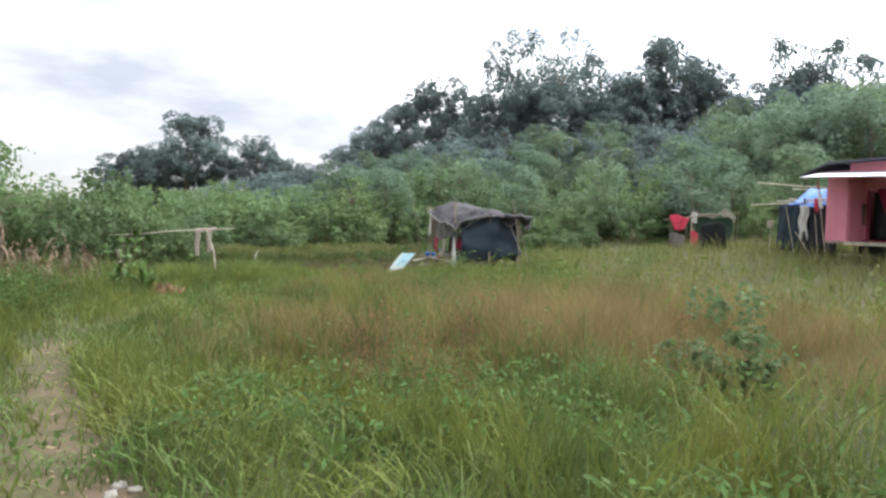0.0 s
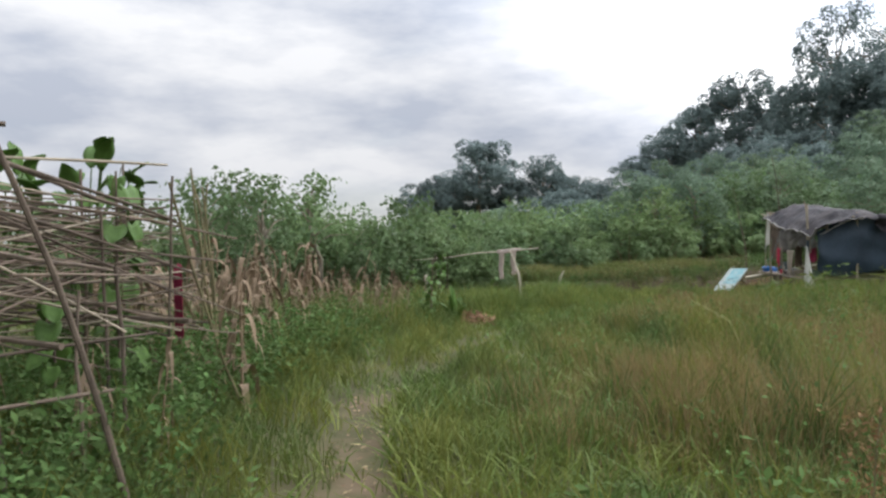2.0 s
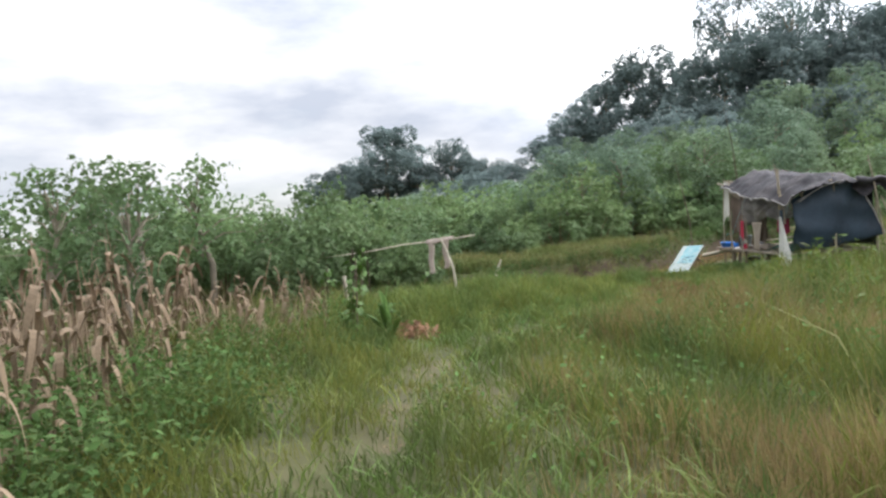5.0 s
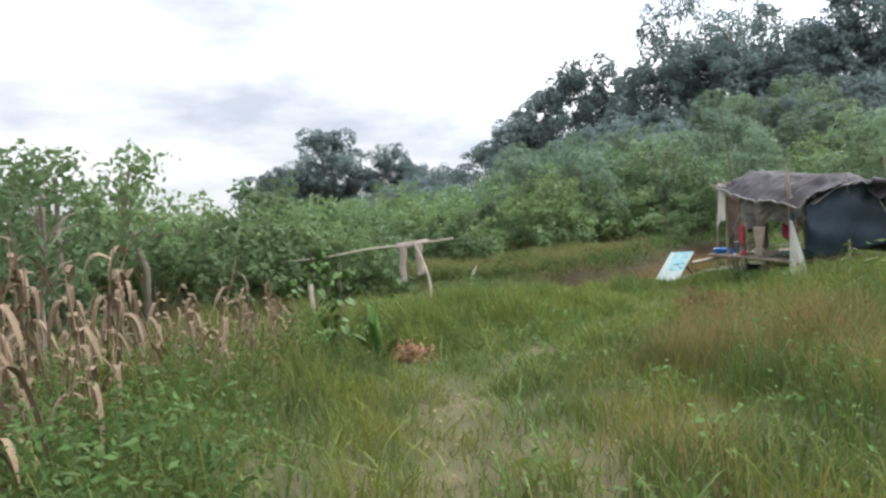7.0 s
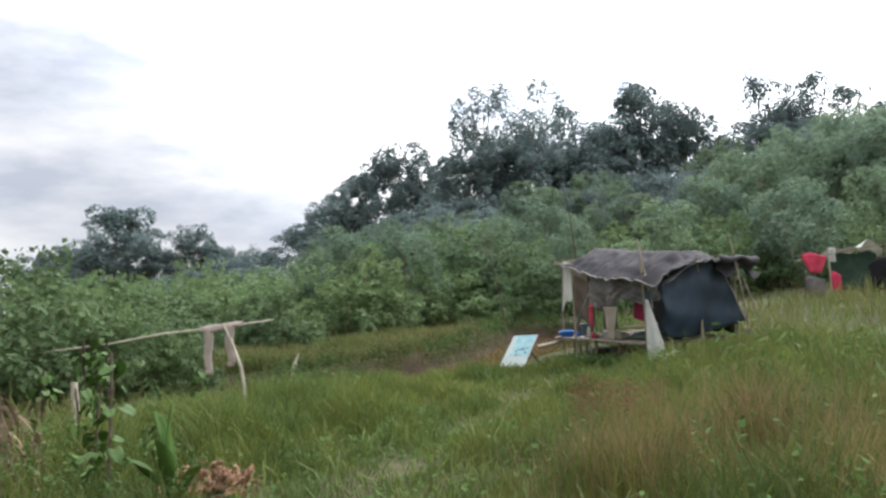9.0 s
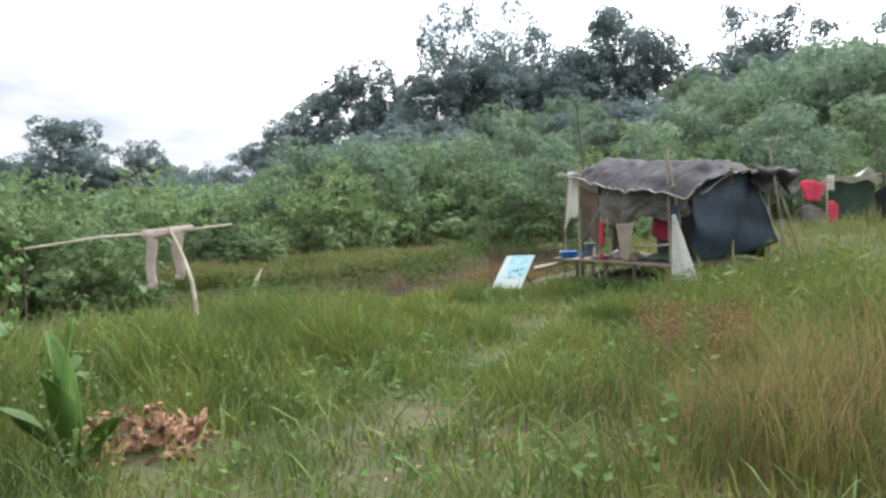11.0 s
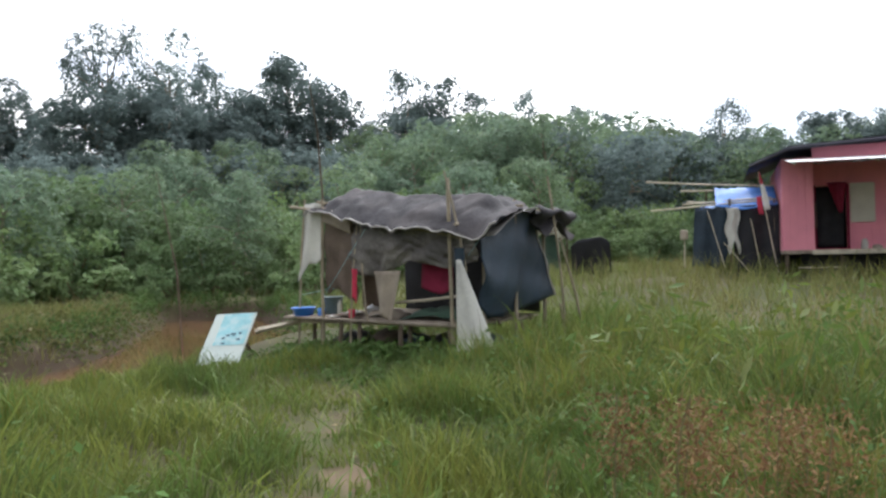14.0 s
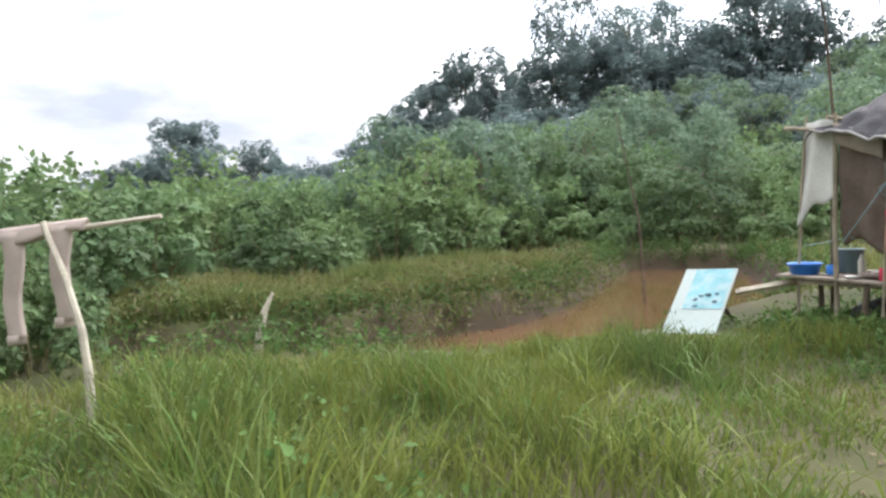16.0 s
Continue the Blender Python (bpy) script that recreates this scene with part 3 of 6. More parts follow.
tagged(leaves("bank_weeds", np.stack((ax, ay, height(ax, ay) + hh * r.uniform(0, 1, len(hh))), -1), r.normal(size=(len(ax), 3)) * 0.7 + np.array((0, 0, 0.6)), r.uniform(0.02, 0.055, len(ax)), M_WEED, r, longer=2.6), "ferny weeds hanging over the muddy pond bank", "weeds", kind="stuff")


# pale grass on top of the far bank
x, y = scatter(60000, -12, 0, 27.5, 38, lambda x, y: smooth(0.35, 0.8, pond_depth(x, y)) * (1 - smooth(2.5, 4.5, line_distance(x, y, BANK))) * (line_distance(x, y, BANK) < pond_depth(x, y) + 0.25), r)
blades("bank_grass", x, y, r.uniform(0.2, 0.5, len(x)) * (0.5 + patchy(x, y, 1.8, 2.0)), r.uniform(0.014, 0.026, len(x)), r.uniform(0.2, 0.9, len(x)), M_TALL, "pale yellowish grass along the top of the pond bank", r, rows_at=FEW)


def crown_points(clumps, n, rng, puffs=9, loose=0.12):
    """n points on the rounded puffs of leaves that cover the clumps (centre, radii), with outward normals."""
    w = np.array([c[1][0] * c[1][1] for c in clumps])
    ctr, rad = np.array([c[0] for c in clumps]), np.array([c[1] for c in clumps])
    out = rng.normal(size=(len(clumps), puffs, 3)) + np.array((0, 0, 0.35))
    out /= np.linalg.norm(out, axis=2, keepdims=True)
    grow = rng.uniform(0.30, 0.52, (len(clumps), puffs, 1))
    mid_ = ctr[:, None] + out * rad[:, None] * 0.72
    pick, sub = rng.choice(len(clumps), n, p=w / w.sum()), rng.integers(0, puffs, n)
    d = rng.normal(size=(n, 3)) + 0.75 * out[pick, sub] + np.array((0, 0, 0.25))
    d /= np.linalg.norm(d, axis=1, keepdims=True)
    f = np.where(rng.uniform(0, 1, n) < loose, rng.uniform(0.3, 1.45, n), rng.uniform(0.82, 1.08, n))[:, None]
    return mid_[pick, sub] + d * rad[pick] * grow[pick, sub] * f, d + 0.35 * out[pick, sub]


def make_shrub(seed, tall, wide, n, size, mat):
    """A many-stemmed shrub: bare stems and clumps of pointed leaves."""
    rng = np.random.default_rng(seed)
    ob = thing("shrub", 0, 0, 0, "dense green leafy shrub on the wooded edge", "shrub", "shrubs round the clearing")
    clumps, bm = [], bmesh.new()
    for i in range(15):
        a, q = rng.uniform(0, 6.283), np.sqrt(rng.uniform(0, 1)) * wide
        h = tall * rng.uniform(0.35, 0.92) * (1 - 0.35 * (q / wide) ** 2)
        c = np.array((math.cos(a) * q, math.sin(a) * q, h))
        k = rng.uniform(0.2, 0.34) * wide
        clumps.append((c, np.array((k, k, k * rng.uniform(0.6, 1.0)))))
        if i < 7:
            base = Vector((c[0] * 0.25, c[1] * 0.25, -0.15))
            tube(bm, [base, base.lerp(Vector(c), 0.5) + Vector((0, 0, 0.1 * tall)), Vector(c)], [0.045, 0.03, 0.012], 5)
    for i in range(9):
        a, q = rng.uniform(0, 6.283), rng.uniform(0.4, 1.0) * wide
        k = rng.uniform(0.22, 0.34) * wide
        clumps.append((np.array((math.cos(a) * q, math.sin(a) * q, tall * rng.uniform(0.12, 0.35))), np.array((k, k, k))))
    part("stem", bm, M_STEM, ob)
    c, d = crown_points(clumps, n, rng, 7)
    # single shoots that stand out of the outline
    m2 = n // 14
    a = rng.uniform(0, 6.283, m2)
    q = np.sqrt(rng.uniform(0, 1, m2)) * wide * 0.95
    shoot = np.floor(rng.uniform(0, 8, m2))
    px, py = np.cos(shoot * 2.4) * wide * 0.55, np.sin(shoot * 2.4) * wide * 0.55
    up = tall * (0.8 + 0.32 * rng.uniform(0, 1, m2))
    c = np.concatenate((c, np.stack((px + rng.normal(0, 0.12, m2), py + rng.normal(0, 0.12, m2), up), -1)))
    d = np.concatenate((d, rng.normal(size=(m2, 3))))
    leaves("foliage", c, d + rng.normal(size=d.shape) * 0.35 + np.array((0, 0, 0.35)), rng.uniform(0.6, 1.4, len(c)) * size, mat, rng, ob)
    return ob


def make_tree(seed, tall, wide, low, n, size, lacy=False, mat=M_HAZYTREE):
    """A forest tree: tapered trunk, limbs to the clumps, and a crown of separate leaf sprays."""
    rng = np.random.default_rng(seed)
    ob = thing("forest_tree", 0, 0, 0, "tall dark green tree of the forest edge" if not lacy else "tall open-crowned tree with gaps between its limbs", "tree", "forest trees")
    bm = bmesh.new()
    top = Vector((rng.uniform(-0.5, 0.5), rng.uniform(-0.5, 0.5), tall * 0.86))
    tube(bm, [(0, 0, -2.5), (0.1, 0, tall * 0.3), top * 0.65, top], [0.024 * tall, 0.019 * tall, 0.012 * tall, 0.0035 * tall], 8, 0.06)
    clumps = []
    for i in range(52 if lacy else 30):
        f = rng.uniform(0, 1)
        z = low + (tall - low) * f
        reach = wide * (math.sin(math.pi * min(1, 0.18 + 0.72 * f)) ** 0.7) * math.sqrt(rng.uniform(0.05, 1))
        a = rng.uniform(0, 6.283)
        c = np.array((math.cos(a) * reach, math.sin(a) * reach, z * rng.uniform(0.93, 1.0)))
        k = wide * (rng.uniform(0.28, 0.42) if seed == 48 else rng.uniform(0.19, 0.31) if lacy else rng.uniform(0.29, 0.44))
        clumps.append((c, np.array((k, k, k))))
        if i < 16:
            s = top * (0.35 + 0.5 * f)
            limb = bmesh.new() if mat is M_SHRUB else bm
            tube(limb, [s, s.lerp(Vector(c), 0.5) + Vector((0, 0, 0.04 * tall)), Vector(c)], [0.008 * tall, 0.005 * tall, 0.0018 * tall], 5)
            if mat is M_SHRUB:
                part("limb", limb, M_BARK, ob)
    part("trunk", bm, M_BARK, ob)
    c, d = crown_points(clumps, n, rng, 8, 0.2 if lacy else 0.1)
    leaves("crown", c, d + rng.normal(size=d.shape) * 0.4 + np.array((0, 0, 0.3)), rng.uniform(0.6, 1.4, n) * size, mat, rng, ob, far=mat is not M_SHRUB)
    return ob


# the edge of the shrubs, from the west round to the east
EDGE = ((-34, 4), (-22, 12), (-15, 18.5), (-12.2, 23.5), (-10.8, 29), (-9.0, 34.0), (-4.8, 38.0), (-2.2, 42.6), (3.2, 42.2), (4.6, 38.5), (8, 41.5), (14, 43), (22, 45), (34, 43), (46, 36))
shrub_kinds = [make_shrub(20 + i, 3.0 + 0.15 * i, 1.75, 2300, 0.135, M_SHRUB) for i in range(5)]
far_kinds = [make_shrub(30 + i, 3.2, 1.9, 1200, 0.18, M_SHRUB) for i in range(3)]
rs = random.Random(5)
spots = []
for _ in range(9000):
    x_, y_ = rs.uniform(-48, 52), rs.uniform(6, 78)
    if not inside(np.array(x_), np.array(y_), EDGE + ((70, 30), (70, 140), (-80, 140), (-80, 0))):
        continue
    d_ = float(line_distance(np.array(x_), np.array(y_), EDGE))
    if d_ < 0.5 or d_ > 30 or pond_depth(np.array(x_), np.array(y_)) < 0.7:
        continue
    gap = 1.6 + 0.085 * d_
    if all((x_ - a) ** 2 + (y_ - b) ** 2 > gap * gap for a, b, _, _ in spots):
        grow = (0.55 + 0.33 * float(smooth(0, 6, d_)) + 0.006 * d_) * (1.0 if x_ < -9 else 0.98)
        spots.append((x_, y_, 0.92 * grow * rs.uniform(0.62, 1.38) * (1.4 if rs.random() < 0.10 and x_ > -9 else 1.0), d_))
spots = [(x_, y_, min(g_, 0.86) if x_ < -9 else g_, d_) for x_, y_, g_, d_ in spots[:280]]
first = []
spots.sort(key=lambda q: q[3])
left_far = list(far_kinds)
for i, (x_, y_, g_, d_) in enumerate(spots):
    m_ = pose(x_, y_, ground_at(x_, y_) - 0.05, 0, 0, rs.uniform(0, 360)) @ Matrix.Diagonal((g_ * 1.08, g_ * 1.08, g_ * rs.uniform(0.85, 1.1), 1))
    if i < 5:
        first.append((shrub_kinds[i], m_))
    elif d_ > 9 and left_far:
        first.append((left_far.pop(), m_))
    elif d_ > 9:
        copy_thing(far_kinds[rs.randrange(3)], m_)
    else:
        copy_thing(shrub_kinds[rs.randrange(5)], m_)
for x_, y_, g_ in ((-9.6, 25.6, 0.34), (-10.7, 25.9, 0.48), (-11.8, 25.9, 0.48), (-13.2, 25.6, 0.42), (-10.1, 26.3, 0.40)):
    thick = copy_thing(shrub_kinds[rs.randrange(5)], pose(x_, y_, ground_at(x_, y_) - 0.05, 0, 0, rs.uniform(0, 360)) @ Matrix.Diagonal((g_, g_, g_, 1)))
bush = copy_thing(shrub_kinds[2], pose(3.2, 8.2, ground_at(3.2, 8.2) - 0.05, 0, 0, 40) @ Matrix.Diagonal((0.33, 0.33, 0.33, 1)))
bush.name = "weed_bush"
tagged(bush, "waist-high leafy weed bush standing in the grass", "shrub")
del bush["group"]

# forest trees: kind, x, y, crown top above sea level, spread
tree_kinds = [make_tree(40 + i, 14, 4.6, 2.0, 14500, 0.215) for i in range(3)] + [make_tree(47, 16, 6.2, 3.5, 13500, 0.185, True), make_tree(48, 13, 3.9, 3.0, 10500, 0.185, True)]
FOREST = ((0, -61, 147, 21.5, 1.85), (1, -70.0, 145, 14.5, 0.9), (1, -54.5, 149, 14.0, 1.1), (2, -47.3, 151, 18.3, 1.0), (2, -66.0, 146, 15.5, 1.1), (0, -44, 150, 13.5, 1.2), (1, -72, 142, 12.5, 1.3), (2, -38, 148, 12.5, 1.3),
          (1, -6, 108, 22.5, 1.25), (0, -11, 107, 18.5, 1.15), (2, -15.5, 106, 15, 1.1), (2, -2, 106, 18, 1.2), (1, -19.5, 108, 12, 1.0),
          (3, 5, 99, 26.6, 1.0), (3, 10.5, 98, 26.0, 1.05), (4, 15.5, 97, 23.0, 1.0), (1, 3, 94, 19, 1.2), (0, 9, 93, 19, 1.2), (2, 15, 93, 18, 1.2),
          (0, 24.5, 99, 26.5, 1.15), (1, 28.5, 97, 23.5, 1.1), (2, 21, 98, 22.5, 1.1), (1, 33, 94, 19.5, 1.2),
          (4, 39.5, 97, 25.2, 1.0), (4, 43.5, 95, 24.8, 1.1), (4, 48, 92, 22.5, 1.0), (4, 52, 90, 22.5, 1.0), (0, 41, 92, 19.5, 1.2), (1, 47, 88, 18.5, 1.2), (2, 54, 86, 18.5, 1.2), (4, 58, 84, 20.3, 0.9), (4, 61.5, 82, 19.5, 0.9),
          (2, 60, 78, 16.5, 1.2), (0, 57, 70, 15.0, 1.0), (4, 58.5, 64, 16.6, 0.8), (1, 61, 61, 14, 1.0), (0, 63.5, 57, 15.6, 0.8), (2, 65, 53, 15.3, 0.8), (1, 66, 48, 15, 1.0), (0, 66, 41, 15, 1.0), (2, 65, 34, 15, 1.0))
placed = set()
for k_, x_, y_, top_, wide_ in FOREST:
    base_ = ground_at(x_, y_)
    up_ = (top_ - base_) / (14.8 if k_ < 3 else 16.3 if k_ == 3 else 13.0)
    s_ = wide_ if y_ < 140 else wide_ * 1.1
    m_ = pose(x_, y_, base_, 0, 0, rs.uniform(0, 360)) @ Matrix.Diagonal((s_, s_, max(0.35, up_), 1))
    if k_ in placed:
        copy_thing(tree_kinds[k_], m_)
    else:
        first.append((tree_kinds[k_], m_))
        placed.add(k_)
# the younger trees on the slope below and behind them
sapling = make_tree(61, 3.4, 0.95, 1.2, 800, 0.09, True, M_SHRUB)
sapling.name = "sapling"
tagged(sapling, "slender young tree with a thin open crown", "tree", "saplings")
hill_kinds = [make_tree(55 + i, 8.0, 3.4, 0.8, 4600, 0.20, False, M_HAZYTREE if i == 0 else M_HILL) for i in range(3)]
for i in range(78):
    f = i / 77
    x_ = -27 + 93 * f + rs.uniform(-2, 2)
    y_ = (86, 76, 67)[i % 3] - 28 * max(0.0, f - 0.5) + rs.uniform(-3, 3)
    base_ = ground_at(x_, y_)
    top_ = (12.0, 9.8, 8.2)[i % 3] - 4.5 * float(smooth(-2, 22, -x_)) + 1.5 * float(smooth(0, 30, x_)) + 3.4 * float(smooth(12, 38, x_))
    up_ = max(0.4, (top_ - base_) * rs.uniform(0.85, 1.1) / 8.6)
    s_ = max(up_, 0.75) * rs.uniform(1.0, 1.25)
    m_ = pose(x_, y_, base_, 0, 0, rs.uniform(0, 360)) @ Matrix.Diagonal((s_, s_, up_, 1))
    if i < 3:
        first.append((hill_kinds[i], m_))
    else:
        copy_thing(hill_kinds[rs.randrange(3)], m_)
# round young trees standing out of the shrubs
for i, (x_, y_, t_) in enumerate(((-8.3, 45.0, 4.9), (-5.4, 45.2, 4.7), (3, 47, 4.8), (8, 47, 5.0), (13.2, 44.2, 5.1), (-1, 49, 5.0), (17, 49, 5.4), (22, 50, 5.8))):
    young = copy_thing(hill_kinds[1 + i % 2], pose(x_, y_, ground_at(x_, y_), 0, 0, 50 * i) @ Matrix.Diagonal((t_ / 8.0, t_ / 8.0, t_ / 8.6, 1)))
    young.name = "young_tree"
    tagged(young, "round-crowned light green young tree above the shrubs", "tree", "young trees")
for ob, m_ in first:
    ob.matrix_basis = m_


for i, (x_, y_, t_) in enumerate(((-15.3, 20.8, 4.1), (-14.6, 22.6, 4.2), (-13.9, 24.4, 2.6), (-13.1, 18.0, 3.5), (-16.5, 19.2, 4.1), (-17.6, 22.0, 4.4), (-6.9, 43.3, 4.2))):
    young = copy_thing(sapling, pose(x_, y_, ground_at(x_, y_), 0, 0, 70 * i) @ Matrix.Diagonal((t_ / 3.5,) * 3 + (1,)))
first.append((sapling, pose(-17.5, 21.5, ground_at(-17.5, 21.5), 0, 0, 10)))
sapling.matrix_basis = first[-1][1]


def dock(x, y, tall, seed):
    """A seeding weed: a thin stem with brown tufts."""
    rng = np.random.default_rng(seed)
    ob = thing("seeding_weed", x, y, ground_at(x, y), "thin dry weed with rusty brown seed tufts", "weed", "rusty weeds")
    part("stem", rod((0, 0, -0.05), (0.08, 0.03, tall), 0.007, 0.004, 0.04, 5, 5, seed=seed), M_STEM, ob)
    n = 320
    c = np.stack((rng.normal(0.06, 0.085, n), rng.normal(0.02, 0.085, n), tall * rng.uniform(0.4, 1.02, n)), -1)
    tagged(leaves("seed_tuft", c, rng.normal(size=(n, 3)), rng.uniform(0.008, 0.015, n), M_RUST, rng, ob, longer=3.0), kind="stuff")
    return ob


for i, (x_, y_, t_) in enumerate(((-0.2, 6.63, 1.1), (0.1, 6.9, 0.95), (-0.45, 6.9, 0.9), (0.5, 6.4, 1.0), (-3.05, 18.75, 0.75), (-2.8, 18.95, 0.7), (-3.2, 18.4, 0.65), (-2.6, 18.6, 0.7), (-2.4, 19.2, 0.6), (-1.9, 17.2, 0.7), (-2.95, 19.3, 0.7), (-2.7, 18.3, 0.75), (-2.3, 18.7, 0.65), (-2.55, 19.6, 0.6), (-2.1, 19.0, 0.7), (2.5, 7.5, 0.9), (1.2, 10.5, 0.8))):
    dock(x_, y_, t_, 600 + i)

# rank weeds hanging over the steep bank of the pond, and weeds grown round the foot of the hut
bx, by = scatter(900, -12, -1, 27, 39, lambda x, y: 1.0 * (line_distance(x, y, BANK) < 0.75), r)
per = 28
ax, ay = np.repeat(bx, per) + r.normal(0, 0.12, len(bx) * per), np.repeat(by, per) + r.normal(0, 0.12, len(bx) * per)
hz = np.maximum(height(ax, ay), WATER) + r.uniform(0.02, 0.5, len(ax)) * (0.6 + 0.8 * patchy(ax, ay, 1.1, 3.0))
nr = r.normal(size=(len(ax), 3)) * 0.8 + np.array((0.3, -0.5, 0.3))
dry = r.random(len(ax)) < 0.5 * patchy(ax, ay, 0.9, 5.0) + 0.1
c = np.stack((ax, ay, hz), -1)
tagged(leaves("bank_weeds", c[~dry], nr[~dry], r.uniform(0.025, 0.055, int((~dry).sum())), M_TALL, r, longer=2.2), "rank green weeds hanging over the muddy pond bank", "weeds", kind="stuff")
tagged(leaves("withered_bank_weeds", c[dry], nr[dry], r.uniform(0.012, 0.025, int(dry.sum())), M_STEM, r, longer=9.0), "withered brown leaves and stalks on the pond bank", "weeds", kind="stuff")
s_, w_ = r.uniform(-0.9, 3.3, 330), np.where(r.random(330) < 0.7, r.uniform(-0.45, 0.3, 330), r.uniform(0.3, 2.5, 330))
hx, hy = np.repeat(-1.2 + 0.3903 * s_ + 0.9207 * w_, 12) + r.normal(0, 0.09, 3960), np.repeat(27.25 - 0.9207 * s_ + 0.3903 * w_, 12) + r.normal(0, 0.09, 3960)
hz = height(hx, hy) + r.uniform(0.02, 0.22, 3960)
tagged(leaves("hut_weeds", np.stack((hx, hy, hz), -1), r.normal(size=(3960, 3)) * 0.7 + np.array((-0.3, -0.3, 0.6)), r.uniform(0.03, 0.07, 3960), M_WEED, r, longer=2.2), "green weeds grown up round the feet of the hut", "weeds", kind="stuff")


# ---- more materials ----
M_TARP = material("faded_grey_brown_tarpaulin", (0.042, 0.039, 0.043), 0.8, 0.5, 2.4, 25, 0.7, tint=(0.080, 0.070, 0.070), patch=0.7, patch_scale=1.7)
M_TARPEDGE = material("pale_tarpaulin_hem", (0.36, 0.34, 0.32), 0.7, 0.7, 4, 40, 0.3)
M_NAVY = material("dark_navy_plastic_sheet", (0.028, 0.044, 0.062), 0.55, 0.6, 1.6, 18, 0.5)
M_GREYSHEET = material("dusty_grey_sheet", (0.24, 0.22, 0.205), 0.8, 0.5, 2.6, 26, 0.5, through_light=0.2, tint=(0.13, 0.12, 0.118), patch=0.75, patch_scale=2.2)
M_BROWNSHEET = material("brown_shade_cloth", (0.19, 0.145, 0.115), 0.85, 0.7, 3, 40, 0.3, through_light=0.25)
M_BEIGE = material("beige_cloth", (0.44, 0.37, 0.30), 0.9, 0.7, 3, 60, 0.3, through_light=0.2)
M_WHITECLOTH = material("dirty_white_cloth", (0.68, 0.67, 0.62), 0.85, 0.75, 2.5, 40, 0.3, through_light=0.25)
M_RED = material("red_cloth", (0.62, 0.06, 0.11), 0.8, 0.7, 4, 60, 0.2)
M_DARKRED = material("dark_red_cloth", (0.25, 0.025, 0.06), 0.85, 0.7, 4, 60, 0.2)
M_WHITE = material("white_flag_cloth", (0.8, 0.78, 0.76), 0.8, 0.85, 4, 60, 0.1)
M_BLUEPLASTIC = material("blue_plastic", (0.04, 0.20, 0.62), 0.35, 0.85, 4, 40, 0.05)
M_GREYPLASTIC = material("grey_green_plastic", (0.17, 0.235, 0.25), 0.4, 0.8, 4, 40, 0.05)
M_BLUETARP = material("bright_blue_tarpaulin", (0.09, 0.23, 0.60), 0.5, 0.7, 2, 22, 0.4)
M_PINK = material("pink_painted_plank", (0.78, 0.29, 0.37), 0.7, 0.85, 1.4, 30, 0.25, vary=0.12)
M_ROOF = material("dark_weathered_roof", (0.06, 0.058, 0.075), 0.7, 0.6, 2, 30, 0.4)
M_ZINC = material("corrugated_zinc", (0.62, 0.62, 0.64), 0.4, 0.75, 2, 30, 0.15, metal=0.35)
M_PANEL = material("pale_window_board", (0.60, 0.58, 0.50), 0.7, 0.85, 3, 40, 0.2)
M_BLACK = material("black_plastic_sheet", (0.022, 0.022, 0.027), 0.5, 0.6, 3, 30, 0.4)
M_BOARD = material("scuffed_pale_board", (0.42, 0.48, 0.45), 0.55, 0.85, 2, 30, 0.2, tint=(0.40, 0.44, 0.40), patch=0.7, patch_scale=3)
M_BOARDBLUE = material("worn_turquoise_paint", (0.21, 0.42, 0.45), 0.5, 0.8, 5, 40, 0.2, tint=(0.40, 0.48, 0.47), patch=0.6, patch_scale=7)
M_BOARDDARK = material("dark_scrape", (0.06, 0.10, 0.12), 0.7, 0.7, 6, 60, 0.2)
M_KHAKI = material("beige_knit_trousers", (0.47, 0.38, 0.33), 0.9, 0.8, 5, 120, 0.35)
M_HUSK = material("brown_husk", (0.36, 0.22, 0.13), 0.9, 0.5, 6, 60, 0.3, vary=0.5)
M_GREENMAT = material("dark_green_folded_mat", (0.045, 0.085, 0.06), 0.8, 0.7, 4, 50, 0.3)
M_BROADLEAF = material("broad_green_leaf", (0.105, 0.20, 0.045), 0.45, 0.75, 3, 25, 0.15, through_light=0.3, vary=0.3)
M_ORANGE = material("orange_dead_leaf", (0.42, 0.16, 0.05), 0.85, 0.7, 5, 40, 0, vary=0.4)

# ---- the tarpaulin hut ----
HUT_A, HUT_U, HUT_V = Vector((-1.2, 27.25, 0)), Vector((0.3903, -0.9207, 0)), Vector((0.9207, 0.3903, 0))


def hut_at(s, w, z):
    """s metres along the front from its north post, w metres in from the front, z up."""
    return HUT_A + HUT_U * s + HUT_V * w + Vector((0, 0, z))


def ripple(u, v, k=1.0, o=0.0):
    return 0.5 * math.sin(9 * u * k + 4 * v + o) + 0.3 * math.sin(17 * v * k - 5 * u + 2 * o) + 0.2 * math.sin(31 * u * k + 13 * v)


def curve_at(pairs, f):
    xs, ys = zip(*pairs)
    return float(np.interp(f, xs, ys))


hut = thing("tarpaulin_hut", 0, 0, 0, "makeshift pole hut draped with torn grey tarpaulin and sheets", "hut")


def foot(s, w):
    p = hut_at(s, w, 0)
    return ground_at(p.x, p.y) - 0.12


